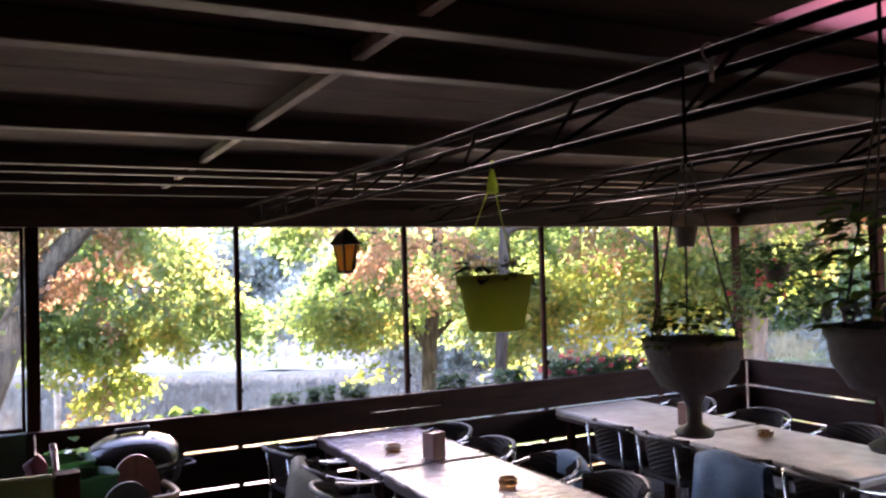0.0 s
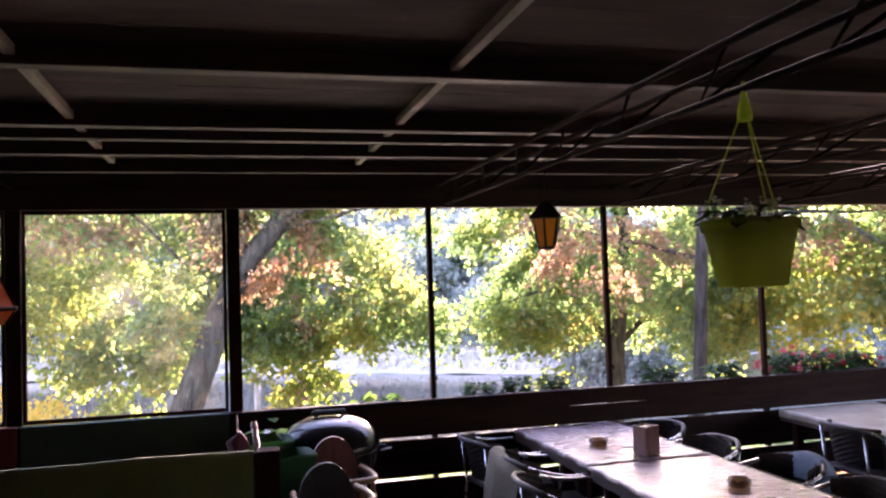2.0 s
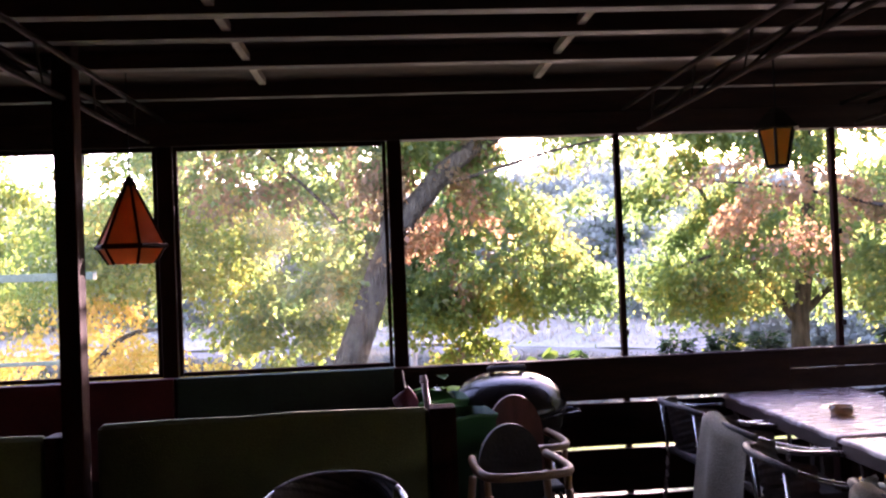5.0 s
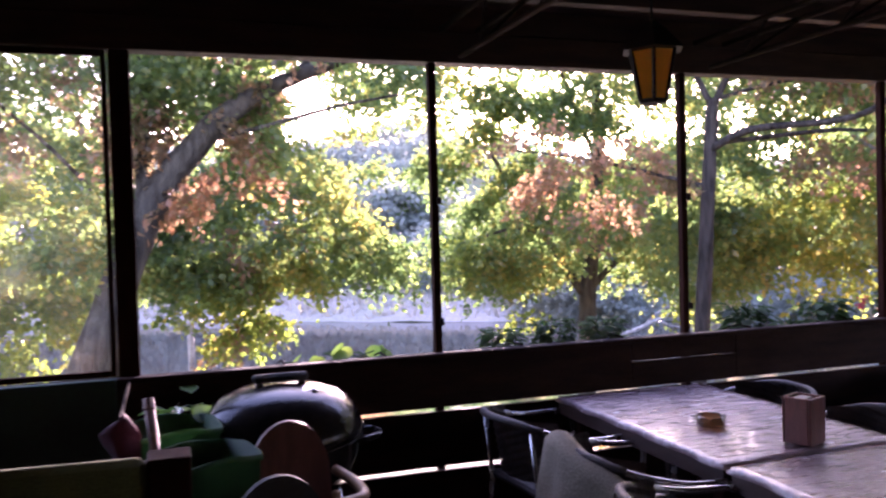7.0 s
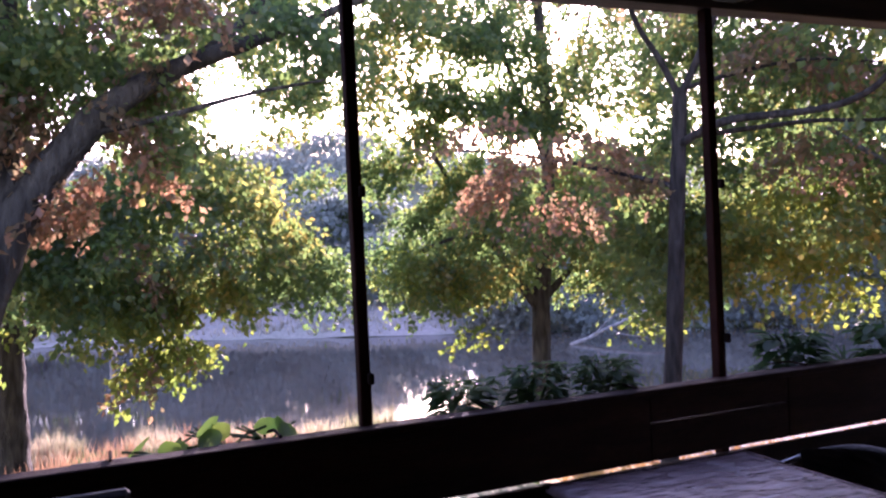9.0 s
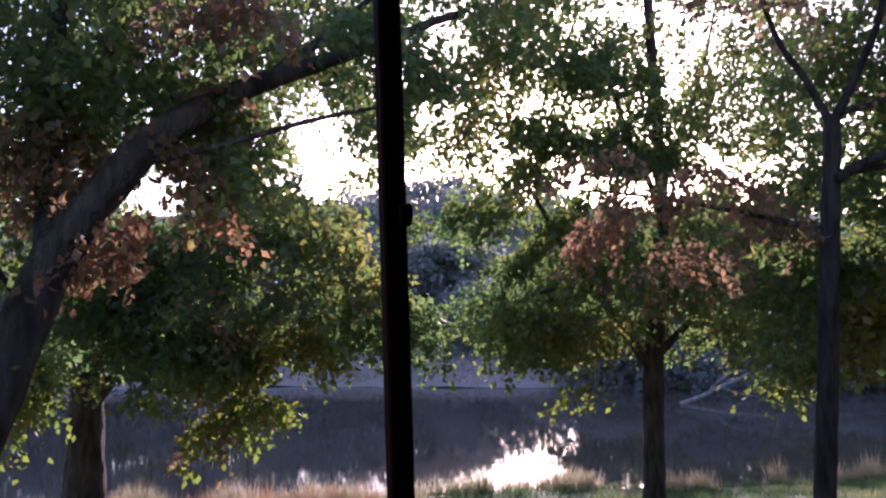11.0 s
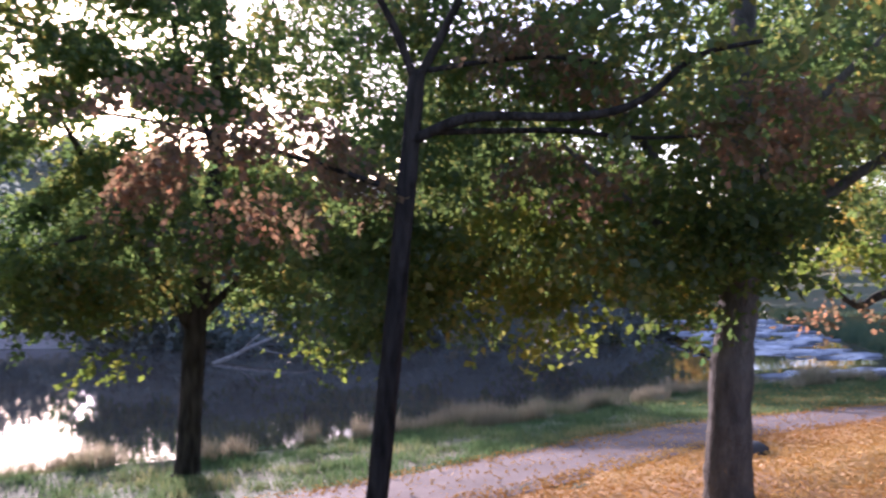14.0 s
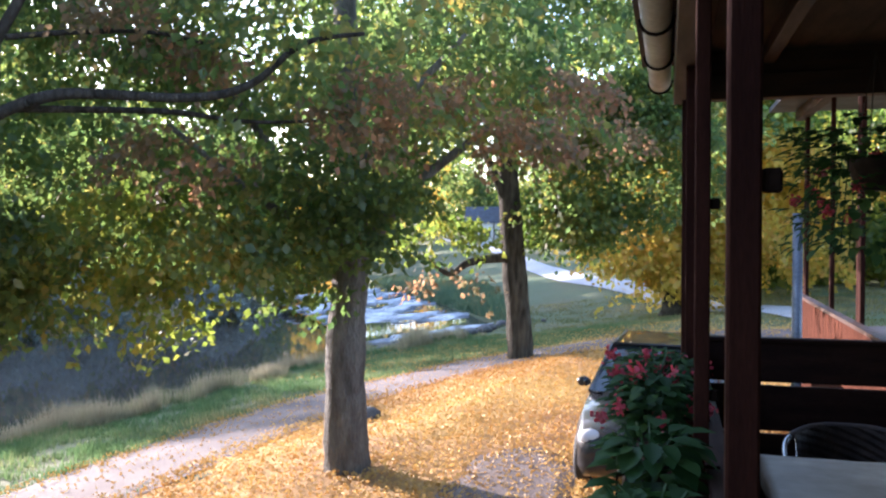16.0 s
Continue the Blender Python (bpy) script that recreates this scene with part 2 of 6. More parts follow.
# ---- terrace shell ----
Y0 = 6.15
POSTS = [(-2.7, 0.09), (-1.33, 0.09), (0.03, 0.085), (1.4, 0.036), (2.78, 0.036), (4.14, 0.036), (5.48, 0.036), (6.55, 0.09)]
floor = tagged(new("floor", None), "dark wooden plank terrace floor", "floor", kind="structure")
for i in range(35):
    part("plank", boxed(-5.0, 6.6, -2.6 + i * 0.26, -2.6 + i * 0.26 + 0.253, -0.04, 0, 0.003), FLOORING, floor)
part("joists", boxed(-5.0, 6.6, -2.6, 6.2, -0.25, -0.045), WOOD, floor)
base_wall = tagged(part("wall_base", boxed(-5.0, 6.55, 6.35, 6.45, -2.2, -0.045), WOOD), "dark board skirt below the terrace", "wall", kind="structure")


def parapet(name, x0, x1, y0, y1, label, slit=None):
    w = thing(name, label, "railing", kind="structure")
    for z0, z1 in ((0.71, 0.94), (0.43, 0.69), (0.15, 0.41), (-0.1, 0.13)):
        if slit and z0 == 0.71:
            for a, b, c, d in ((x0, slit[0], z0, z1), (slit[1], x1, z0, z1), (slit[0] + 0.002, slit[1] - 0.002, z0, 0.84), (slit[0] + 0.002, slit[1] - 0.002, 0.847, z1)):
                part("plank", boxed(a, b, y0, y1, c, d, 0.002), PLANK, w)
            continue
        part("plank", boxed(x0, x1, y0, y1, z0, z1), PLANK, w)
    part("handrail", boxed(x0, x1, y0 - 0.02, y1 + 0.02, 0.942, 0.965), PLANK, w)
    return w


parapet("wall_front", -5.0, 6.58, Y0 - 0.065, Y0 - 0.035, "dark stained wooden parapet of wide planks with gaps", (2.42, 3.06))
side = parapet("wall_side", -0.0, 8.6, -0.015, 0.015, "dark stained wooden side parapet with plank gaps")
side.matrix_basis = pose(6.6, Y0 - 0.08, 0, 0, 0, -90)
for x, w in POSTS:
    tagged(part("post", boxed(x - w / 2, x + w / 2, Y0 - 0.032, Y0 + 0.012, -0.2, 2.33), WOOD_Z), "dark red-brown wooden post between parapet and beam", "post", "front posts", "structure")
for x in (1.4, 2.78, 4.14):
    for z in (1.11, 1.68):
        tagged(part("latch", boxed(x + 0.003, x + 0.021, Y0 - 0.06, Y0 - 0.033, z - 0.017, z + 0.017, 0.004), STEEL), "small dark turn-latch screwed on a post", "latch", "post latches")
for y in (4.6, 3.0, 1.4):
    tagged(part("post", boxed(6.55, 6.64, y - 0.045, y + 0.045, -0.2, 2.33), WOOD_Z), "dark red-brown wooden post of the side railing", "post", "side posts", "structure")
tagged(part("beam", boxed(-5.0, 6.7, Y0 - 0.04, Y0 + 0.06, 2.33, 2.47), WOOD), "dark eaves beam over the front posts", "beam", kind="structure")
tagged(part("fascia", boxed(-5.0, 6.7, Y0 - 0.03, Y0 - 0.005, 2.472, 2.6), WOOD), "dark fascia board closing the eaves", "board", kind="structure")
tagged(part("fascia", boxed(6.58, 6.61, -2.6, 6.1, 2.472, 2.598), WOOD_Y), "dark fascia board over the side railing", "board", kind="structure")
tagged(part("beam", boxed(6.55, 6.66, -2.6, 6.1, 2.33, 2.47), WOOD_Y), "dark eaves beam over the side railing", "beam", kind="structure")
# ceiling boards, rafters and battens
ceil = bmesh.new()
for i in range(24):
    if i == 10:
        box(ceil, -5.0, 1.7, -2.6 + i * 0.375, -2.6 + i * 0.375 + 0.371, 2.6, 2.62)
        box(ceil, 2.6, 6.9, -2.6 + i * 0.375, -2.6 + i * 0.375 + 0.371, 2.6, 2.62)
        continue
    box(ceil, -5.0, 6.9, -2.6 + i * 0.375, -2.6 + i * 0.375 + 0.371, 2.6, 2.62)
ceiling = tagged(part("ceiling", ceil, BOARD), "dark weathered board ceiling of the terrace", "ceiling", kind="structure")
for y in (-1.4, -0.5, 0.45, 1.66, 2.07, 3.24, 4.24, 4.56, 5.03, 5.7):
    tagged(part("rafter", boxed(-5.0, 6.55, y - 0.035, y + 0.035, 2.518, 2.597), WOOD), "dark wooden rafter under the ceiling", "rafter", "rafters", "structure")
for x in (-0.65, 0.8):
    tagged(part("batten", boxed(x - 0.018, x + 0.018, -2.6, 5.5, 2.545, 2.58, 0.002), BATTEN), "pale wooden batten along the ceiling", "batten", "battens", "structure")
# dusty clear weather sheets between the wide posts
SHEET = bpy.data.materials.new("dusty_clear_sheet")
SHEET.use_nodes = True
sn, sl = SHEET.node_tree.nodes, SHEET.node_tree.links
sn.remove(sn["Principled BSDF"])
clear, dust, blend, dirt, ramp_s = (sn.new("ShaderNode" + k) for k in ("BsdfTransparent", "BsdfTranslucent", "MixShader", "TexNoise", "MapRange"))
dust.inputs[0].default_value = (0.8, 0.74, 0.55, 1)
dirt.inputs["Scale"].default_value, dirt.inputs["Detail"].default_value = 2.5, 4.0
ramp_s.inputs[3].default_value, ramp_s.inputs[4].default_value = 0.007, 0.02
sl.new(dirt.outputs[0], ramp_s.inputs[0])
sl.new(ramp_s.outputs[0], blend.inputs[0])
sl.new(clear.outputs[0], blend.inputs[1])
sl.new(dust.outputs[0], blend.inputs[2])
sl.new(blend.outputs[0], sn["Material Output"].inputs[0])
for n, x0, x1 in (("window_1", -2.65, -1.38), ("window_2", -1.28, -0.02)):
    win = thing(n, "dusty clear weather sheet in a dark wooden frame", "window", kind="structure")
    part("pane", boxed(x0 + 0.02, x1 - 0.02, Y0 - 0.008, Y0 - 0.006, 0.99, 2.31, 0.0), SHEET, win).visible_shadow = False
    for b in ((x0, x0 + 0.022, 0.967, 2.328), (x1 - 0.022, x1, 0.967, 2.328), (x0 + 0.023, x1 - 0.023, 0.967, 0.992), (x0 + 0.023, x1 - 0.023, 2.303, 2.328)):
        part("window_frame", boxed(b[0], b[1], Y0 - 0.02, Y0 + 0.006, b[2], b[3], 0.002), WOOD_Z, win)
# closing walls behind and beside; the front one is added to cut light from the left
for n, b in (("wall_front_end", (-5.0, -2.76, 6.16, 6.24, 0.97, 2.32)), ("wall_back", (-5.1, 6.7, -2.75, -2.62, -0.2, 2.7)), ("wall_left", (-5.15, -5.02, -2.6, 6.1, -0.2, 2.7))):
    tagged(part(n, boxed(*b), WOOD), "unseen dark wooden wall closing the terrace", "wall", kind="structure")


def girder(x):
    g = thing("girder", "brown steel lattice girder under the roof", "girder", group="girders")
    for dx, z in ((-0.09, 2.47), (0.09, 2.47), (0, 2.35)):
        part("chord", tube(bmesh.new(), [(x + dx, -2.5, z), (x + dx, 6.05, z)], 0.0135), STEEL, g, smooth=True)
    for i in range(14):
        y = -2.3 + i * 0.6
        part("strut", tube(bmesh.new(), [(x - 0.09, y, 2.47), (x, y + 0.3, 2.35), (x + 0.09, y, 2.47)], 0.008, 6), STEEL, g)


for x in (-1.4, 1.52, 2.9, 4.3):
    girder(x)

TAG = mat("white_plastic", (0.75, 0.75, 0.72), 0.5, (0.68, 0.67, 0.64), 6, 60, 0.05)
tag = thing("cable_tag", "white plastic tag strapped to a girder", "tag")
part("strip", boxed(1.43, 1.444, 1.398, 1.402, 2.4, 2.47, 0.001), TAG, tag)
part("strap", tube(bmesh.new(), [(1.43 + 0.021 * math.cos(a), 1.4, 2.47 + 0.021 * math.sin(a)) for a in [k * math.tau / 12 for k in range(12)]], 0.0025, 6, closed=True), TAG, tag, smooth=True)

# ---- trees ----
GREEN = leaf_mat("green_maple_leaf", (0.044, 0.086, 0.026), (0.09, 0.13, 0.032), (0.22, 0.165, 0.035), 0.5, 0.86, 0.7)
YELGREEN = leaf_mat("yellow_green_leaf", (0.06, 0.105, 0.02), (0.115, 0.15, 0.022), (0.21, 0.185, 0.03), 0.5, 0.8)
RUSTY = leaf_mat("rusty_oak_leaf", (0.085, 0.078, 0.038), (0.15, 0.1, 0.052), (0.25, 0.125, 0.062), 0.5, 0.72)
YELLOW = leaf_mat("golden_leaf", (0.28, 0.23, 0.035), (0.4, 0.31, 0.05), (0.42, 0.26, 0.05), 0.4, 0.7)
# haze over the far bank and hill is mixed into this leaf colour
HAZE_LEAF = leaf_mat("haze_tinted_leaf", (0.13, 0.155, 0.14), (0.15, 0.175, 0.15), (0.2, 0.18, 0.13), 0.75, 0.85, 0.5, 0.08)


def leaves(rng, blobs, size):
    """Leaf blades along drooping twigs, in overlapping fans through soft ellipsoids: (centre, radii, sprays, leaves in a spray)."""
    all_v, n_all = [], 0
    for (c, r, sprays, per) in blobs:
        r = np.array(r)
        rm = float(r.mean())
        per_twig = 12
        twigs = max(6, sprays * per // per_twig)
        fans = max(3, twigs // 26)
        d = rng.normal(size=(fans, 3))
        d /= np.linalg.norm(d, axis=1)[:, None]
        centre = np.array(c) + d * (rng.uniform(0.1, 1.0, (fans, 1)) ** 0.5) * r * rng.uniform(0.8, 1.1, (fans, 1))
        out = np.column_stack([d[:, 0], d[:, 1], np.full(fans, 1e-3)])
        out /= np.linalg.norm(out, axis=1)[:, None] + 1e-6
        which = rng.integers(0, fans, twigs)
        o = out[which]
        side = np.column_stack([-o[:, 1], o[:, 0], np.zeros(twigs)])
        reach = 0.2 * rm + 1.9 * size
        u, v = rng.uniform(-1, 1, (twigs, 1)), rng.normal(0, 0.55, (twigs, 1))
        down = np.array([[0, 0, -1.0]])
        root = centre[which] + (o * u + side * v) * reach + down * reach * 0.3 * (u + v * v) + rng.normal(0, 0.11, (twigs, 3)) * reach
        way = o * rng.uniform(0.2, 1.0, (twigs, 1)) + side * (v * 0.8 + rng.normal(0, 0.35, (twigs, 1))) + down * rng.uniform(0.45, 1.5, (twigs, 1))
        way /= np.linalg.norm(way, axis=1)[:, None]
        along = rng.uniform(0, 1, (twigs, per_twig, 1)) * rng.uniform(3.0, 6.5, (twigs, 1, 1)) * size
        p = (root[:, None, :] + way[:, None, :] * along + rng.normal(0, 0.5 * size, (twigs, per_twig, 3))).reshape(-1, 3)
        n = len(p)
        s = size * rng.uniform(0.6, 1.3, (n, 1))
        a = np.repeat(way, per_twig, axis=0) * 0.6 + rng.normal(0, 0.6, (n, 3)) + down * 0.3
        a /= np.linalg.norm(a, axis=1)[:, None]
        lie = rng.normal(0, 0.75, (n, 3)) + np.array([0, 0, 0.8]) + np.repeat(o, per_twig, axis=0) * 0.35
        b = np.cross(a, lie)
        b /= np.linalg.norm(b, axis=1)[:, None] + 1e-9
        up = np.cross(a, b)
        quad = np.stack([p, p + a * s * 0.45 + b * s * 0.36 + up * s * 0.12, p + a * s, p + a * s * 0.45 - b * s * 0.36 + up * s * 0.12], axis=1)
        all_v.append(quad.reshape(-1, 3))
        n_all += n
    return np.concatenate(all_v), n_all


def dome(seed, c, r, boughs, skirt, drop, sprays, per=20, open_front=0.0):
    """Boughs over an arched shell, and uneven strands that hang from its lower edge, but for a gap before the stem."""
    q = np.random.default_rng(seed)
    out = []
    for _ in range(boughs):
        a, e, f = q.uniform(0, math.tau), math.asin(q.uniform(0.0, 1.0)), q.uniform(0.78, 1.0)
        out.append(((c[0] + r[0] * f * math.cos(e) * math.cos(a), c[1] + r[1] * f * math.cos(e) * math.sin(a), c[2] + r[2] * f * math.sin(e)), (0.5, 0.45, 0.26), sprays, per))
    for _ in range(skirt):
        a, f = q.uniform(0, math.tau), q.uniform(0.55, 1.02)
        if math.sin(a) < 0 and abs(math.cos(a)) < open_front:
            continue
        h = drop * q.uniform(0.1, 1.0) * (0.65 + 0.35 * math.sin(a * 3 + seed))
        out.append(((c[0] + r[0] * f * math.cos(a), c[1] + r[1] * f * math.sin(a), c[2] - h * 0.5), (0.34, 0.3, 0.12 + h * 0.5), max(4, int(sprays * 0.7)), per))
    return out


def crown(name, seed, blobs, size, material, parent=None, label=""):
    v, n = leaves(np.random.default_rng(seed), blobs, size)
    me = bpy.data.meshes.new(name)
    me.vertices.add(len(v))
    me.vertices.foreach_set("co", v.astype(np.float32).ravel())
    idx = np.arange(n, dtype=np.int32)[:, None] * 4
    tri = np.concatenate([idx + np.array([0, 1, 2]), idx + np.array([0, 2, 3])], axis=1).reshape(-1).astype(np.int32)
    me.loops.add(len(tri))
    me.loops.foreach_set("vertex_index", tri)
    me.polygons.add(2 * n)
    me.polygons.foreach_set("loop_start", np.arange(2 * n, dtype=np.int32) * 3)
    me.update(calc_edges=True)
    me.materials.append(material)
    ob = new(name, me)
    if parent:
        ob.parent = parent
    if label:
        tagged(ob, label)
    return ob


def limb(bm, pts, r0, r1, sides=9, wob=0.04, seed=0):
    ps = curve_pts(pts, 6)
    ps = [p + Vector((noise.noise(p * 0.9 + Vector((seed, 0, 0))), noise.noise(p * 0.9 + Vector((0, seed, 9))), 0)) * wob for p in ps]
    k = len(ps) - 1
    tube(bm, ps, [(r0 + (r1 - r0) * i / k) * (1 + 0.1 * noise.noise(p * 2.3)) for i, p in enumerate(ps)], sides)


def trunk_mesh(pts, r0, r1, flare=1.5, seed=0):
    bm = bmesh.new()
    ps = curve_pts(pts, 8)
    k = len(ps) - 1
    rad = [(r0 + (r1 - r0) * i / k) * (1 + (flare - 1) * max(0, 1 - i / 5) ** 2) * (1 + 0.06 * noise.noise(p * 1.7 + Vector((seed, 0, 0)))) for i, p in enumerate(ps)]
    tube(bm, ps, rad, 18)
    for v in bm.verts:
        v.co += Vector((noise.noise(v.co * 5), noise.noise(v.co * 5 + Vector((7, 0, 0))), 0)) * r0 * 0.1
    return bm


def tree(label, bark, trunk, r0, r1, limbs, crowns, seed, size=0.11, flare=1.5, group="", dense=1.0):
    """trunk: points up the stem; limbs: (points, thick, thin); crowns: (material, blobs)."""
    t = thing("tree", label, "tree", group=group)
    part("trunk", trunk_mesh(trunk, r0, r1, flare, seed), bark, t, smooth=True)
    for i, (pts, a, b) in enumerate(limbs):
        bm = bmesh.new()
        limb(bm, pts, a, b, 9, 0.05, seed + i)
        part("limb", bm, bark, t, smooth=True)
    for i, (m, blobs) in enumerate(crowns):
        crown("crown", seed * 31 + i, [(c, r, int(n * dense), k) for c, r, n, k in blobs], size, m, t)
    return t


def g3(x, y, sink=0.15):
    return (x, y, ground_z(x, y) - sink)


# leaning oak close to the terrace
tree("leaning dark-barked oak with turning orange leaves by the path", BARK,
     [g3(-1.25, 10.9), (-0.95, 10.98, -0.7), (-0.52, 11.08, 0.4), (0.05, 11.2, 1.83), (0.54, 11.12, 2.5), (0.95, 11.15, 2.88), (1.5, 11.3, 3.2), (2.3, 11.5, 3.55), (3.4, 11.9, 4.1)], 0.24, 0.03,
     [([(-0.02, 11.2, 1.7), (0.02, 11.4, 3.0), (0.0, 11.7, 4.6), (0.1, 12, 7)], 0.1, 0.03), ([(0.5, 11.1, 2.5), (1.1, 11.0, 2.62), (1.9, 10.9, 2.85), (2.6, 10.9, 3.0)], 0.03, 0.012),
      ([(1.5, 11.3, 3.2), (2.2, 12.1, 3.9), (3.0, 13.0, 4.8)], 0.06, 0.02), ([(-0.1, 11.2, 1.5), (-1.0, 11.5, 2.6), (-2.2, 12.0, 3.6)], 0.03, 0.012)],
     [(RUSTY, [((0.75, 11.1, 1.9), (0.5, 0.5, 0.6), 34, 20), ((0.3, 11.0, 2.9), (0.9, 0.7, 0.5), 75, 20), ((1.4, 11.0, 3.5), (0.9, 0.7, 0.5), 45, 20), ((-1.4, 11.4, 3.0), (1.0, 1.0, 0.8), 60, 20)]),
      (GREEN, [((-0.6, 11.4, 4.3), (2.4, 1.8, 1.3), 400, 26), ((2.6, 12.4, 5.0), (2.6, 1.8, 0.9), 210, 24), ((5.2, 13.4, 5.7), (2.0, 1.6, 0.9), 130, 22), ((-2.2, 12.5, 3.6), (1.7, 2, 1.6), 250, 26), ((0.5, 11.5, 3.3), (1.3, 0.9, 0.7), 150, 22), ((1.9, 11.5, 3.6), (1.0, 0.9, 0.5), 60, 22), ((3.0, 12.0, 3.9), (0.9, 0.8, 0.4), 28, 20), ((1.2, 11.2, 2.5), (0.7, 0.6, 0.4), 36, 18), ((-0.9, 11.6, 1.9), (0.8, 0.8, 0.9), 70, 20)])], 1, 0.085, dense=1.1)
# broad maple at the water with a hanging dome of leaves
tree("dark-trunked maple on the river bank with hanging green leaves", BARK,
     [g3(-1.1, 20.3), (-1.06, 20.3, -1.8), (-1.0, 20.3, -0.27), (-0.8, 20.33, 3.8), (-0.54, 20.36, 6.0), (-0.3, 20.4, 9)], 0.42, 0.12,
     [([(-0.9, 20.3, -0.3), (-0.3, 20.2, 0.5), (0.4, 19.9, 1.4), (1.3, 18.96, 2.8), (2.4, 18, 3.3)], 0.12, 0.03), ([(-0.8, 20.3, 3), (-2, 19.5, 4.5), (-3.5, 18.5, 5)], 0.1, 0.03),
      ([(-0.6, 20.3, 4.5), (1.5, 19.5, 6.5), (3, 19, 7.5)], 0.1, 0.03)],
     [(GREEN, dome(41, (1.9, 17.7, 1.2), (2.45, 1.9, 2.1), 66, 48, 0.95, 11) + [((1.5, 17.9, 1.7), (1.5, 1.1, 0.9), 50, 20), ((-2.4, 18, 2.6), (2.2, 2.0, 2.5), 560, 24), ((-0.3, 17.6, 2.1), (0.9, 1.0, 1.2), 120, 24), ((0.0, 19.5, 6.8), (4.2, 2.5, 2.4), 560, 22), ((2.6, 18.2, 4.4), (2.6, 1.4, 0.9), 120, 22), ((4.8, 18.0, 4.0), (1.3, 1.0, 0.6), 36, 22), ((1.0, 18.0, 3.9), (1.4, 1.0, 0.5), 50, 22), ((2.8, 18.5, 5.6), (2.4, 1.8, 1.0), 80, 22), ((5.0, 18.6, 6.2), (2.4, 1.8, 1.6), 190, 22)]),
      (YELGREEN, [((1.0, 16.5, 0.8), (0.75, 0.5, 0.5), 95, 24), ((1.5, 16.3, 0.2), (0.42, 0.35, 0.38), 45, 20), ((2.2, 16.4, 0.9), (0.5, 0.4, 0.35), 30, 20), ((-1.9, 17.0, 0.5), (0.9, 0.9, 0.9), 120, 22)]),
      (RUSTY, [((1.25, 16.1, 0.05), (0.2, 0.2, 0.3), 6, 18), ((0.9, 16.0, 1.4), (0.5, 0.3, 0.4), 9, 16), ((1.6, 16.0, 2.0), (0.7, 0.3, 0.5), 6, 16)])], 2, 0.12, dense=1.05)
# round maple on the bank
tree("round-crowned maple with a dark forked trunk on the bank", BARK,
     [g3(9.05, 18.9), (9.1, 18.87, -2.5), (9.18, 18.82, 0.05), (9.35, 18.73, 1.76), (9.42, 18.68, 3.7), (9.37, 18.72, 6.0), (9.3, 18.7, 8.5)], 0.24, 0.07,
     [([(9.15, 18.84, -0.1), (8.31, 18.73, 0.95), (7.4, 18.62, 2.22), (6.51, 18.99, 3.93)], 0.11, 0.03), ([(9.2, 18.8, 0.1), (10.0, 18.6, 0.9), (11, 18.4, 1.8)], 0.09, 0.03),
      ([(9.4, 18.7, 3), (8.6, 18.5, 4.5), (7.9, 18.5, 6.5)], 0.07, 0.02), ([(9.4, 18.7, 3.4), (10.2, 18.7, 5), (10.8, 18.6, 7)], 0.07, 0.02), ([(8.0, 18.7, 1.4), (7.0, 18.3, 1.5), (6.0, 18.2, 1.2)], 0.05, 0.02)],
     [(GREEN, dome(43, (8.95, 18.7, 1.05), (3.25, 2.4, 2.3), 76, 60, 1.4, 12, open_front=0.5) + [((8.9, 18.9, 1.9), (2.4, 1.6, 1.1), 150, 24), ((9.2, 18.7, 7.0), (4.6, 3.4, 3.0), 560, 22), ((6.4, 17.8, 5.0), (2.6, 1.8, 1.7), 150, 22), ((6.2, 18.4, 3.3), (1.0, 0.8, 0.6), 90, 22), ((9.4, 18.4, 4.4), (2.6, 1.8, 0.9), 170, 22), ((5.8, 18.3, 4.6), (1.6, 1.2, 0.7), 70, 22), ((8.0, 18.3, 4.9), (2.0, 1.2, 0.8), 70, 22), ((13, 18.5, 4.6), (3.2, 2.4, 2.4), 420, 22)]),
      (YELGREEN, [((6.0, 17.9, 1.2), (0.8, 0.7, 0.8), 60, 22), ((7.2, 17.6, -0.1), (0.6, 0.5, 0.4), 7, 20), ((10.6, 17.6, 0.0), (0.7, 0.5, 0.4), 7, 20)]),
      (RUSTY, [((7.6, 16.4, 1.4), (0.5, 0.3, 0.5), 5, 16)])], 3, 0.12, dense=1.05)
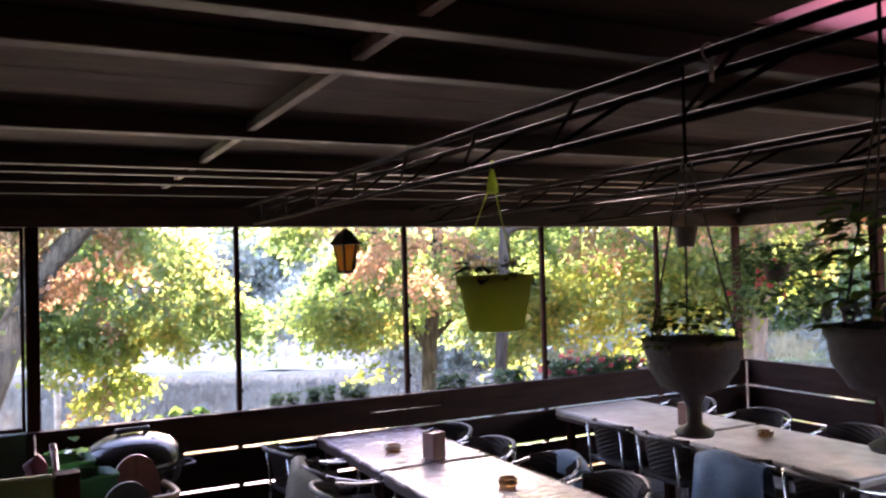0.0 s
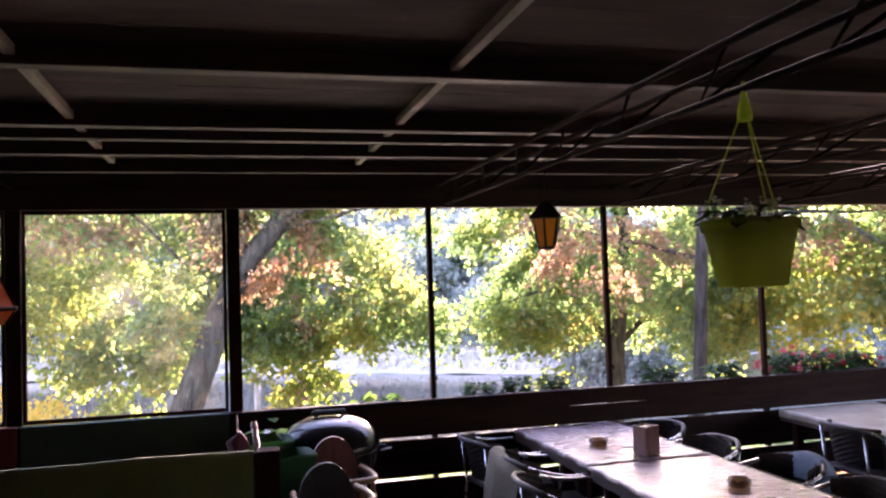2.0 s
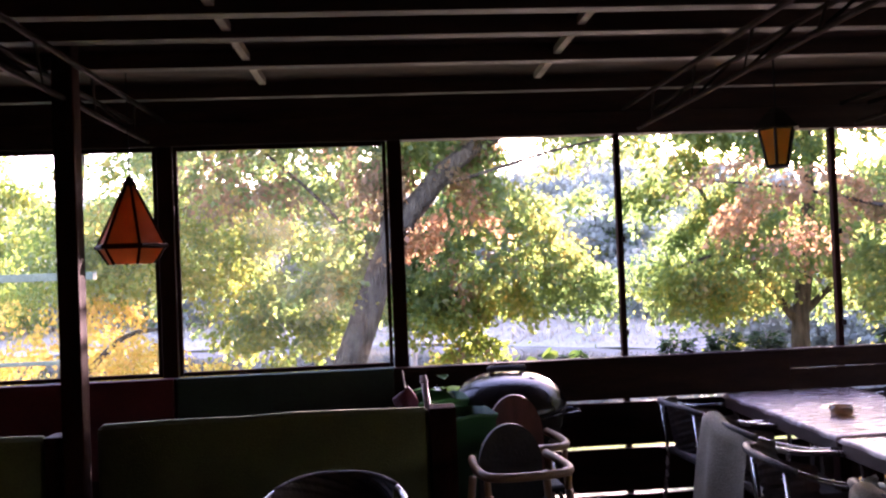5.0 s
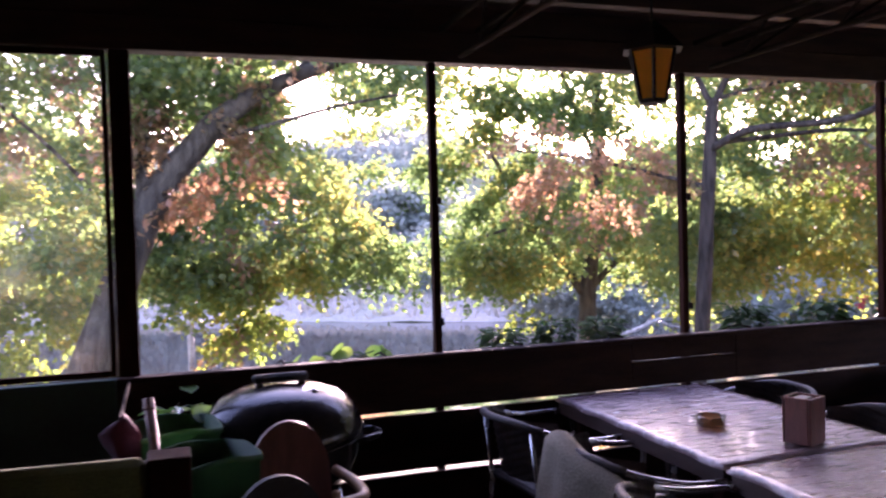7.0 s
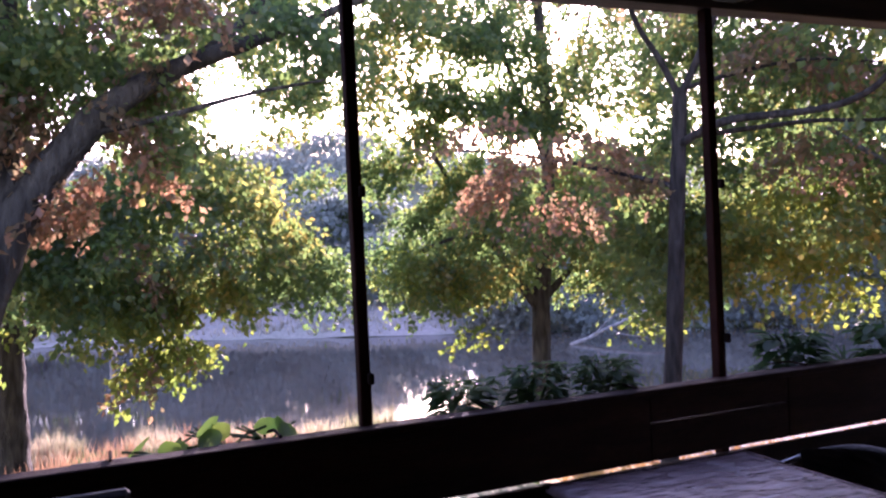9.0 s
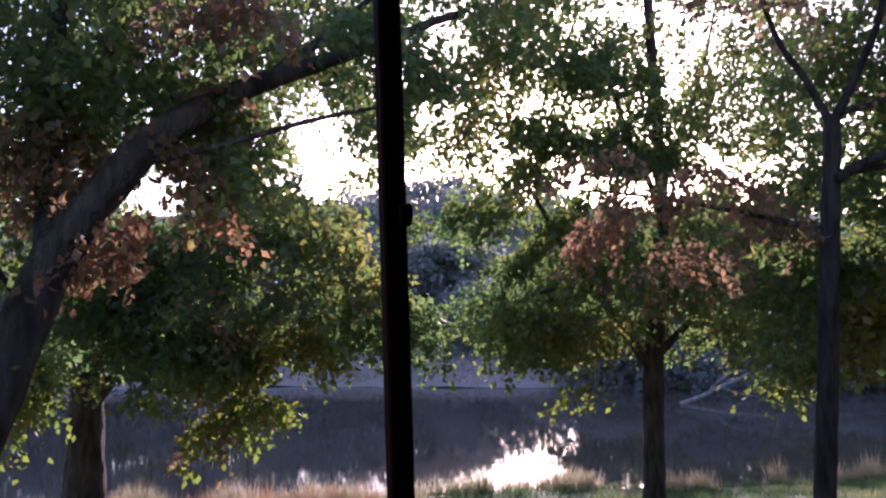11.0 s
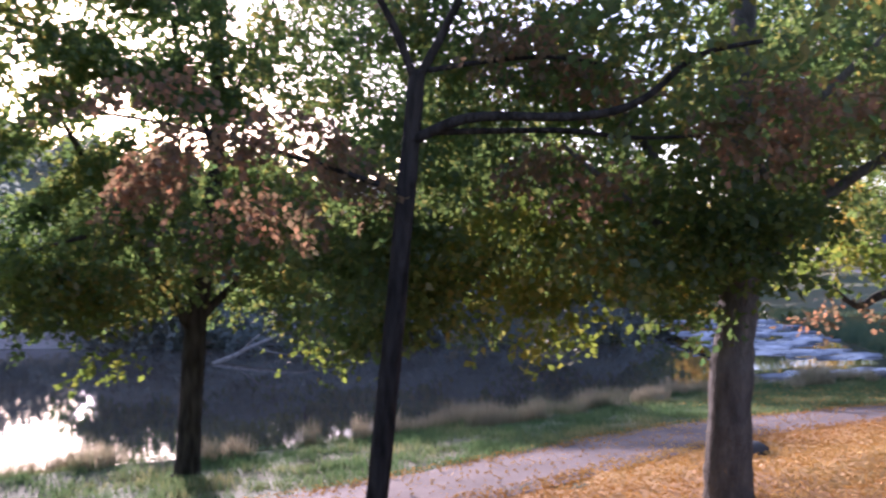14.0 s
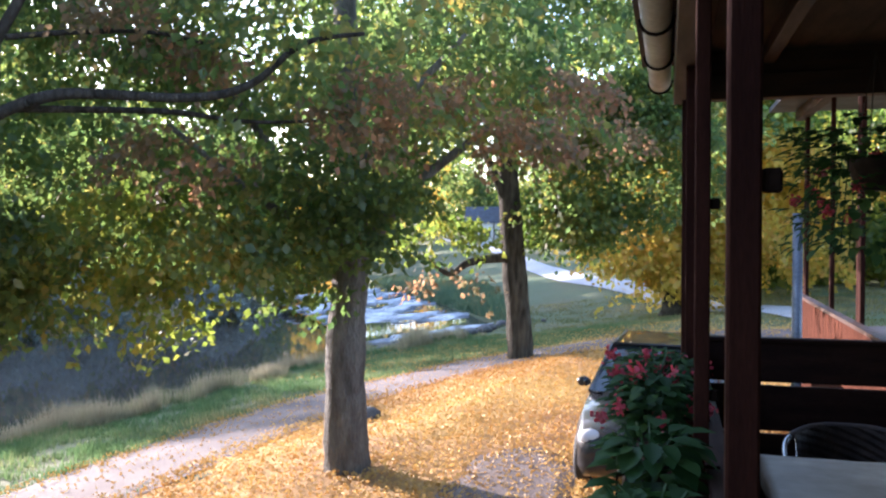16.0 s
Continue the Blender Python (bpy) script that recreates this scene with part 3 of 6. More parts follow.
# slim oak in front
tree("slim oak with bare dark limbs and rusty leaves beside the path", BARK_DARK,
     [g3(7.0, 11.98), (7.05, 11.94, -0.94), (7.13, 11.86, 0.59), (7.15, 11.75, 2.0), (7.17, 11.71, 2.6), (7.2, 11.69, 3.2)], 0.12, 0.08,
     [([(7.16, 11.71, 2.5), (7.4, 11.15, 2.72), (7.84, 10.19, 2.72), (8.01, 9.71, 2.84), (8.11, 9.29, 3.18), (8.31, 8.81, 3.28)], 0.058, 0.018),
      ([(7.25, 11.5, 2.6), (8.12, 10.68, 2.66), (8.63, 10.03, 2.6), (9.16, 9.11, 2.67)], 0.035, 0.012),
      ([(7.1, 11.8, 2.03), (6.66, 12.31, 2.24), (6.2, 12.91, 2.46), (5.72, 13.45, 2.61), (5.15, 13.98, 2.72)], 0.035, 0.012),
      ([(7.2, 11.69, 3.1), (7.0, 11.78, 3.55), (6.72, 11.9, 4.1), (6.5, 12, 5.2)], 0.05, 0.02), ([(7.2, 11.69, 3.1), (7.35, 11.5, 3.6), (7.55, 11.3, 4.3), (7.7, 11.2, 5.6)], 0.055, 0.02),
      ([(7.26, 11.6, 3.2), (7.64, 11.16, 3.3), (8.14, 10.66, 3.36), (8.62, 10.05, 3.22)], 0.03, 0.012)],
     [(RUSTY, [((6.2, 12.8, 2.3), (1.5, 1.1, 0.45), 85, 18), ((5.8, 13.0, 2.8), (1.5, 1.1, 0.3), 55, 16), ((8.6, 10.0, 2.4), (1.3, 1.5, 0.5), 40, 18), ((9.4, 8.9, 2.9), (1.7, 1.4, 0.55), 55, 20), ((10.6, 8.2, 3.0), (1.6, 1.2, 0.5), 45, 20), ((12.4, 7.6, 3.2), (1.5, 1.2, 0.4), 45, 20), ((7.5, 11.5, 5.0), (2.4, 2.2, 0.9), 130, 18), ((8.2, 10.6, 3.4), (0.9, 1.1, 0.35), 50, 16)]),
      (GREEN, [((7.6, 11.2, 5.2), (2.6, 2.4, 1.0), 200, 20)])], 4, 0.09, 1.2, dense=1.0)
# large beech with a stout trunk
tree("large beech with a stout smooth grey trunk among fallen leaves", BARK_PALE,
     [g3(11.15, 10.14), (11.12, 10.14, -1.1), (11.11, 10.13, 0.17), (11.14, 10.05, 1.37), (11.15, 10.06, 2.6), (11.3, 10.2, 5), (11.3, 10.2, 8)], 0.31, 0.11,
     [([(11.05, 10.2, 1.15), (10.77, 10.42, 1.55), (10.1, 10.81, 1.95), (9.3, 11.4, 2.7)], 0.085, 0.025), ([(11.2, 10, 1.3), (11.38, 9.7, 1.65), (11.76, 9.17, 2.3), (12.41, 8.63, 2.92), (13, 8, 3.6)], 0.11, 0.03),
      ([(11.1, 10.1, 1.4), (10.71, 10.56, 2.1), (10.4, 11.0, 2.8), (10, 11.6, 3.8)], 0.1, 0.03), ([(11.1, 10.1, 1.7), (11.8, 10.5, 2.7), (12.6, 11, 3.8)], 0.1, 0.03), ([(11.1, 10.1, 1.9), (11.0, 9.4, 3.0), (11.2, 8.6, 3.9)], 0.09, 0.03)],
     [(GREEN, [((11.2, 10.2, 4.6), (3.8, 3.6, 2.4), 900, 26), ((12.6, 8.3, 3.6), (1.4, 1.3, 0.7), 110, 24), ((10.3, 10.4, 2.4), (1.2, 1.2, 0.8), 150, 24), ((9.0, 13.4, 1.0), (0.9, 1.0, 0.9), 170, 24), ((12.2, 9.6, 2.4), (0.9, 0.9, 0.5), 50, 22), ((9.6, 12.4, 4.0), (1.9, 1.9, 1.3), 360, 24), ((9.7, 12.5, 2.1), (1.6, 1.6, 1.2), 200, 24), ((8.6, 13.2, 2.6), (1.2, 1.2, 1.3), 200, 24), ((9.0, 10.8, 1.5), (0.8, 0.8, 0.6), 80, 22), ((8.7, 12.4, 1.4), (1.0, 1.0, 0.7), 130, 22), ((7.9, 12.8, 1.5), (0.8, 0.8, 0.8), 90, 22), ((10.6, 9.8, 1.6), (0.6, 0.5, 0.45), 55, 20), ((11.0, 9.6, 2.3), (0.9, 0.6, 0.5), 80, 20), ((10.3, 10.0, 1.0), (0.4, 0.4, 0.3), 18, 20)]),
      (YELGREEN, [((9.9, 12.3, 1.8), (1.5, 1.5, 1.1), 110, 24), ((10.6, 11.2, 1.4), (0.8, 0.8, 0.6), 80, 22), ((11.7, 10.9, 1.5), (0.9, 1, 0.7), 80, 20), ((9.3, 11.3, 1.0), (0.7, 0.7, 0.4), 40, 20)])], 5, 0.11, 1.6, dense=0.72)
# second beech further along the path
tree("tall beech standing where the path bends", BARK,
     [g3(21.4, 9.75), (21.36, 9.74, -1.3), (21.33, 9.9, 0.97), (21.28, 10.1, 3.74), (21.2, 10.2, 7)], 0.36, 0.2,
     [([(21.19, 10.1, 0.8), (20.62, 10.85, 0.7), (20.0, 11.2, 0.45), (19.4, 11.6, 0.9)], 0.12, 0.04), ([(21.3, 10, 2), (20.6, 10.5, 3.4), (19.6, 11, 5)], 0.12, 0.04), ([(21.3, 10.1, 3), (22.4, 9.4, 5), (23, 9, 6.5)], 0.12, 0.04)],
     [(GREEN, [((21.4, 10, 7), (5, 5, 3.2), 1000, 24), ((21.8, 8.0, 3.0), (1.4, 1.2, 2.6), 380, 24), ((19.3, 10.2, 5.6), (1.8, 1.8, 1.2), 230, 24), ((22.5, 6.2, 4.4), (2, 1.6, 2.4), 360, 24), ((18, 12, 4.5), (2, 2, 1.8), 300, 24)]), (YELGREEN, [((19.8, 11.6, 1.6), (1.3, 1.0, 0.8), 40, 20), ((22.2, 8.9, 1.6), (0.9, 0.7, 1.4), 90, 20)]), (RUSTY, [((19.6, 11.3, 0.5), (0.9, 0.7, 0.4), 9, 16)])], 6, 0.16, 1.5)
# golden tree far along
tree("golden autumn tree far along the meadow", BARK, [g3(36.5, 6.0), (36.5, 6, 0), (36.4, 6, 4), (36.3, 6, 9)], 0.45, 0.15,
     [([(36.5, 6, 0.5), (35.2, 7, 2), (34, 8, 3.4)], 0.15, 0.04), ([(36.5, 6, 1), (37.5, 4.5, 3), (38, 3, 5)], 0.15, 0.04)],
     [(YELLOW, [((35.6, 6.8, 2.0), (2.6, 2.6, 3.0), 700, 22), ((36.5, 3.0, 3.5), (4, 3, 4), 700, 22)]), (YELGREEN, [((36.5, 5.5, 8.5), (5, 6, 4), 900, 20)])], 7, 0.26)
# low golden tree and green neighbours upstream
tree("low golden maple beside the terrace", BARK, [g3(-5.2, 14.6), (-5.2, 14.6, -0.5), (-5.0, 14.6, 1.5), (-4.8, 14.6, 4)], 0.16, 0.06,
     [([(-5.1, 14.6, -0.2), (-4.2, 14.5, 0.6), (-3.3, 14.4, 0.7)], 0.06, 0.02), ([(-5.1, 14.6, 0.5), (-4.2, 14.7, 1.6), (-3.2, 14.6, 2.0)], 0.06, 0.02)],
     [(YELLOW, [((-4.9, 14.4, 0.4), (2.4, 1.5, 1.1), 150, 20), ((-3.0, 14.3, 0.1), (1.4, 1.1, 0.7), 65, 18)]), (YELGREEN, [((-3.6, 14.8, 2.2), (1.7, 1.5, 1.0), 300, 24), ((-5.4, 15, 2.0), (1.6, 1.5, 0.9), 160, 22)])], 8, 0.085, dense=1.6)
# wood beyond the meadow
for i, (x, y, h) in enumerate([(46, -12, 12), (50, -4, 11), (58, -9, 13), (64, 1, 12), (70, -6, 13), (78, 6, 12), (88, 12, 12), (96, 20, 9), (98, 40, 13), (84, 42, 13), (72, 40, 12), (118, 20, 12), (40, -18, 12), (47, 2.5, 9), (33, -14, 12), (26, -22, 12), (118, 33, 15), (126, 39, 17), (112, 41, 14), (132, 30, 16)]):
    z = ground_z(x, y)
    blobs = [((x, y, z + h * 0.55), (4.4, 4.4, h * 0.48), 330, 18), ((x - 2, y + 1, z + h * 0.3), (3, 3, h * 0.26), 150, 18)]
    tree("broad autumn tree on the far side of the meadow", BARK, [g3(x, y), (x, y, z + h * 0.3), (x + 0.3, y, z + h * 0.8)], 0.35, 0.12, [([(x, y, z + h * 0.25), (x - 1.6, y + 0.8, z + h * 0.5)], 0.12, 0.04)], [((GREEN, YELGREEN, YELLOW, YELGREEN)[i % 4], blobs)], 200 + i, 0.45, group="meadow wood")
# wood on the far bank and the hill behind
rng = np.random.default_rng(77)
for i, (x, y, h) in enumerate([(-28, 62, 9), (-17, 64, 10), (-6, 66, 9), (5, 70, 10), (16, 62, 9), (24, 46, 7.5), (30, 42, 8), (35, 38, 7.5), (41, 34, 8), (47, 33.5, 7.5), (53, 37, 9), (61, 43, 10), (44, 44, 10), (33, 52, 10), (38, 36, 8), (57, 45, 12), (50, 50, 12)]):
    z, h = ground_z(x, y), h * (1.0 if 8 < x < 37 else 1.45)
    blobs = [((x, y, z + h * 0.55), (3.6, 3.6, h * 0.5), 300, 18), ((x + 1.5, y - 2, z + h * 0.25), (3, 2.5, h * 0.25), 130, 18)]
    tree("broad tree in the wood on the far bank", BARK, [g3(x, y), (x, y, z + h * 0.3), (x + 0.3, y, z + h * 0.8)], 0.3, 0.1, [([(x, y, z + h * 0.25), (x + 1.4, y - 0.8, z + h * 0.5)], 0.12, 0.04)], [(GREEN if i % 3 else YELGREEN, blobs)], 100 + i, 0.42, group="far bank wood")
# filler trees, added to keep bright sky out of the river's mirror
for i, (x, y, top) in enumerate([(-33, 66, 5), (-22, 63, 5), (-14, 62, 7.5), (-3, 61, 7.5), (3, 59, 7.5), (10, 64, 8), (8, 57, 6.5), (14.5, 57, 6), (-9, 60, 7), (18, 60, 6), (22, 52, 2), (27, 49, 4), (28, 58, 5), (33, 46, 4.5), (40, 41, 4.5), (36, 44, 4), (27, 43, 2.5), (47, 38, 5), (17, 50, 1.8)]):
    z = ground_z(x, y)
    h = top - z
    tree("low filler shrub tree, paled for mist, behind the far meadow", BARK, [g3(x, y), (x, y, z + h * 0.3), (x + 0.2, y, z + h * 0.8)], 0.16, 0.05, [([(x, y, z + h * 0.2), (x - 1.0, y - 0.6, z + h * 0.5)], 0.07, 0.03)], [(HAZE_LEAF, [((x, y, z + h * 0.5), (4.2, 3.2, h * 0.5), 300, 20), ((x + 2.0, y - 1.5, z + h * 0.25), (3, 2.2, h * 0.26), 110, 18)])], 300 + i, 0.42, group="far bank shrubs")
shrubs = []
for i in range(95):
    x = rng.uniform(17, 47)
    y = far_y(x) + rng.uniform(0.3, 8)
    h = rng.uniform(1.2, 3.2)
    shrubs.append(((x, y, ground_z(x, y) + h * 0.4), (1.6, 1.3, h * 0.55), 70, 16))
tagged(crown("shrubs", 6, shrubs, 0.26, HAZE_LEAF), "shrubs along the far water edge, tinted bluish for haze", "shrubs", kind="stuff")
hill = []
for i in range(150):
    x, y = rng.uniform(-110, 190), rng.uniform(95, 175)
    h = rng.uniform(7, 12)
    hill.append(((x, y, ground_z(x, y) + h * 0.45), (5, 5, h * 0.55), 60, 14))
tagged(crown("hill_wood", 5, hill, 1.1, HAZE_LEAF), "distant wooded hillside beyond the river", "woodland", kind="stuff")

# ---- tables ----
CLOTH = mat("mauve_oilcloth", (0.3, 0.205, 0.2), 0.24, (0.22, 0.145, 0.145), 5, 11, 0.6, stretch=(1.0, 2.2, 1), depth=0.03, coat=0.3, spec=0.7)
CLOTH_PALE = mat("pale_oilcloth", (0.27, 0.21, 0.15), 0.42, (0.2, 0.155, 0.11), 5, 9, 0.3, depth=0.02, spec=0.4)


def table(x0, x1, y0, y1):
    t = thing("table", "dark wooden terrace table", "table", group="terrace tables")
    part("tabletop", boxed(x0, x1, y0, y1, 0.645, 0.722), WOOD_Y, t)
    for x in (x0 + 0.08, x1 - 0.08):
        for y in (y0 + 0.1, y1 - 0.1):
            part("leg", boxed(x - 0.03, x + 0.03, y - 0.03, y + 0.03, 0, 0.645), WOOD_Z, t)


def cloth(x0, x1, y0, y1, m, label, drop):
    bm = bmesh.new()
    nx_, ny_ = 24, 40
    g = 0.006
    rows = []
    us = [-drop, -drop * 0.5, 0.0] + [(x1 - x0) * i / nx_ for i in range(1, nx_)] + [x1 - x0, x1 - x0 + drop * 0.5, x1 - x0 + drop]
    vs = [-drop, -drop * 0.5, 0.0] + [(y1 - y0) * i / ny_ for i in range(1, ny_)] + [y1 - y0, y1 - y0 + drop * 0.5, y1 - y0 + drop]
    for v in vs:
        row = []
        for u in us:
            ox, oy = max(-u, 0, u - (x1 - x0)), max(-v, 0, v - (y1 - y0))
            x, y = x0 + min(max(u, 0), x1 - x0), y0 + min(max(v, 0), y1 - y0)
            wave = 0.012 * math.sin((u + v) * 22) * min(1, (ox + oy) / drop)
            sx, sy = (1 if u > 0 else -1) * (ox > 0), (1 if v > 0 else -1) * (oy > 0)
            z = 0.728 - max(ox, oy) + 0.0025 * noise.noise((u * 9, v * 9, x0))
            row.append(bm.verts.new((x + sx * (g + wave * 0.5), y + sy * (g + wave * 0.5), z)))
        rows.append(row)
    for a, b in zip(rows, rows[1:]):
        for k in range(len(a) - 1):
            bm.faces.new((a[k], a[k + 1], b[k + 1], b[k]))
    return tagged(part("tablecloth", bm, m, smooth=True), label, "tablecloth")


for y0, y1 in ((4.76, 5.98), (3.5, 4.72)):
    table(1.95, 2.74, y0, y1)
    cloth(1.95, 2.74, y0, y1, CLOTH, "glossy mauve oilcloth creased over the table", 0.022)
for y0, y1 in ((4.5, 5.9), (3.05, 4.45)):
    table(4.08, 4.95, y0, y1)
    cloth(4.08, 4.95, y0, y1, CLOTH_PALE, "pale glossy oilcloth on the long table", 0.05)

# ---- leaf litter, grass and reeds ----
LITTER = mat("leaf_litter", (0.54, 0.34, 0.1), 0.9, (0.32, 0.17, 0.07), 0.35, 26, 0.8, depth=0.03)
FALLEN = leaf_mat("fallen_leaf", (0.34, 0.165, 0.05), (0.5, 0.29, 0.08), (0.56, 0.37, 0.12), 0.6, 0.7, 0.15, 0.3)


def litter_here(x, y):
    """Under the beeches, on the terrace side of the path."""
    if not (6.2 + 1.4 * noise.noise((x * 0.5, y * 0.5, 4)) + 0.5 * noise.noise((x * 2, y * 2, 4)) < x < 23.5 and -2 < y < 15):
        return False
    gap = path_gap(x, y)
    line = float(np.interp(x, [p[0] for p in PATH], [p[1] for p in PATH]))
    if y > line - 0.7 or gap < 1.05 + 0.35 * noise.noise((x * 0.9, y * 0.9, 6)):
        return False
    return True


step, vs, fs = 0.2, [], []
for i in range(96):
    for j in range(86):
        x, y = 4.4 + i * step, -2 + j * step
        if litter_here(x + step / 2, y + step / 2):
            k = len(vs)
            for dx, dy in ((0, 0), (step, 0), (step, step), (0, step)):
                vs.append((x + dx, y + dy, ground_z(x + dx, y + dy) + 0.035 + 0.035 * noise.noise(((x + dx) * 1.3, (y + dy) * 1.3, 0))))
            fs.append((k, k + 1, k + 2, k + 3))
tagged(mesh_np("leaf_litter", vs, fs, LITTER), "golden carpet of fallen leaves under the beeches", "fallen leaves", kind="stuff")

rng = np.random.default_rng(12)
vs, fs = [], []
while len(fs) < 60000:
    x, y = rng.uniform(5, 29), rng.uniform(2, 16)
    near = path_gap(x, y)
    if not (litter_here(x, y) or (near < 1.5 and rng.random() < (0.5 if near > 0.8 else 0.1)) or (x > 21 and rng.random() < 0.12)):
        continue
    z, s, a = ground_z(x, y) + 0.08, rng.uniform(0.03, 0.065), rng.uniform(0, 6.28)
    k = len(vs)
    for q, w in ((0, 0.5), (1.57, 0.36), (3.14, 0.5), (4.71, 0.36)):
        vs.append((x + s * w * math.cos(a + q), y + s * w * math.sin(a + q), z + rng.uniform(-0.02, 0.035)))
    fs.append((k, k + 1, k + 2, k + 3))
tagged(mesh_np("fallen_leaves", vs, fs, FALLEN), "loose yellow and brown fallen leaves", "fallen leaves", kind="stuff")

BLADE = leaf_mat("grass_blade", (0.055, 0.11, 0.042), (0.1, 0.15, 0.058), (0.3, 0.26, 0.12), 0.6, 0.85, 0.35, 0.5)
REED = leaf_mat("dry_reed", (0.25, 0.21, 0.125), (0.31, 0.265, 0.165), (0.14, 0.17, 0.06), 0.6, 0.8, 0.35, 0.4)


def blades(name, n, spot, height, width, material, label, category, seed):
    r = np.random.default_rng(seed)
    vs, fs = [], []
    while len(fs) < n:
        x, y = spot(r)
        tuft = noise.noise((x * 1.1, y * 1.1, seed)) + 0.5 * noise.noise((x * 3.1, y * 3.1, seed))
        if tuft < r.uniform(-0.6, 0.25):
            continue
        z, h = ground_z(x, y) + 0.01, height * r.uniform(0.45, 1.0) * (0.75 + 0.8 * max(0, tuft))
        a, lean = r.uniform(0, 6.28), h * 0.4
        dx, dy = math.cos(a) * width, math.sin(a) * width
        k = len(vs)
        vs += [(x - dx, y - dy, z), (x + dx, y + dy, z), (x + r.uniform(-lean, lean), y + r.uniform(-lean, lean), z + h)]
        fs.append((k, k + 1, k + 2))
    return tagged(mesh_np(name, vs, fs, material), label, category, kind="stuff")


def bank(lo, hi, x0=-14, x1=33):
    def spot(r):
        x = r.uniform(x0, x1)
        return x, edge_y(x) - r.uniform(lo, hi) - 0.3 * noise.noise((x * 0.8, 1, 1))
    return spot


def tufted(lo, hi):
    """Clumps of uneven depth along the water."""
    def spot(r):
        while True:
            x, d = r.uniform(-14, 33), r.uniform(lo, hi)
            if noise.noise((x * 0.75, d * 0.9, 21)) + 0.4 * noise.noise((x * 2.2, d * 2, 5)) > -0.05 + 0.25 * (d - lo) / (hi - lo):
                return x, edge_y(x) - d
    return spot


def meadow_spot(r):
    while True:
        x, y = r.uniform(19, 44), r.uniform(-3, 14.5)
        if y < edge_y(x) - 0.6 and path_gap(x, y) > 1.2 and (x > 23 or y > 12):
            return x, y


MEADOW = leaf_mat("meadow_blade", (0.11, 0.13, 0.048), (0.16, 0.16, 0.065), (0.3, 0.25, 0.1), 0.6, 0.8, 0.35, 0.3)
blades("grass", 26000, meadow_spot, 0.12, 0.02, MEADOW, "thin yellow-green meadow grass beyond the path", "grass", 6)
def verge(r):
    while True:
        x = r.uniform(-14, 33)
        y = edge_y(x) - r.uniform(1.0, 9.5)
        if path_gap(x, y) > 1.15 and not litter_here(x, y):
            return x, y


blades("grass", 85000, verge, 0.19, 0.012, BLADE, "short green grass between path and river", "grass", 1)
blades("reeds", 24000, tufted(0.1, 2.1), 0.62, 0.012, REED, "pale dry reeds along the water edge", "reeds", 2)
BROWNREED = leaf_mat("brown_reed", (0.17, 0.1, 0.06), (0.25, 0.14, 0.075), (0.16, 0.15, 0.07), 0.6, 0.8, 0.35, 0.4)
blades("reeds", 6500, bank(0.3, 4.5, -14, 4.5), 0.6, 0.014, BROWNREED, "brown dry reeds and stalks on the bank", "reeds", 4)


def far_spot(r):
    x = r.uniform(-60, 25)
    return x, far_y(x) + r.uniform(0.2, 16) ** 1.0


PALE = mat("pale_autumn_meadow", (0.3, 0.25, 0.22), 0.95, (0.2, 0.2, 0.15), 0.25, 6, 0.5, depth=0.05)
vs, fs = [], []
for i in range(81):
    x = -70 + i * 1.17
    for j in range(9):
        y = far_y(x) - 0.1 + (j / 8) ** 1.5 * 26
        vs.append((x, y, ground_z(x, y) + 0.12 + 0.12 * noise.noise((x * 0.4, y * 0.4, 0))))
for i in range(80):
    for j in range(8):
        k = i * 9 + j
        fs.append((k, k + 9, k + 10, k + 1))
tagged(mesh_np("meadow", vs, fs, PALE), "pale dry meadow beyond the river", "meadow", kind="structure")
PALEREED = leaf_mat("pale_far_reed", (0.24, 0.21, 0.16), (0.3, 0.26, 0.2), (0.2, 0.2, 0.12), 0.6, 0.8, 0.3, 0.2)
blades("reed_bed", 26000, far_spot, 0.55, 0.05, PALEREED, "pale reed bed beyond the river", "reeds", 3)



def far_edge(r):
    x = r.uniform(17, 47)
    return x, far_y(x) + r.uniform(0.1, 6)


blades("reeds", 16000, far_edge, 0.8, 0.035, REED, "brown reeds under the shrubs across the river", "reeds", 8)

TALL = leaf_mat("tall_blue_green_grass", (0.075, 0.135, 0.08), (0.12, 0.17, 0.09), (0.3, 0.2, 0.08), 0.6, 0.85, 0.35, 0.5)


def beyond_weir(r):
    while True:
        x, d = r.uniform(39.5, 62), r.uniform(0.3, 6.5)
        if d < 1.5 + (x - 39.5) * 0.35:
            return x, edge_y(x) - d


blades("tall_grass", 15000, beyond_weir, 0.6, 0.035, TALL, "tall blue-green grass on the bank beside the weir", "grass", 9)

# ---- weir, log and a reflection built as a pole in the river ----
FOAM = mat("white_water", (0.02, 0.03, 0.03), 0.3, (0.62, 0.64, 0.68), 0.9, 7, 0.5, stretch=(0.35, 1.6, 2), depth=0.05)
bm = bmesh.new()
A, B, C, D = Vector((32.4, 18.0, 0)), Vector((40.3, 14.3, 0)), Vector((45.0, 29.0, 0)), Vector((53.5, 24.0, 0))
rw = np.random.default_rng(31)
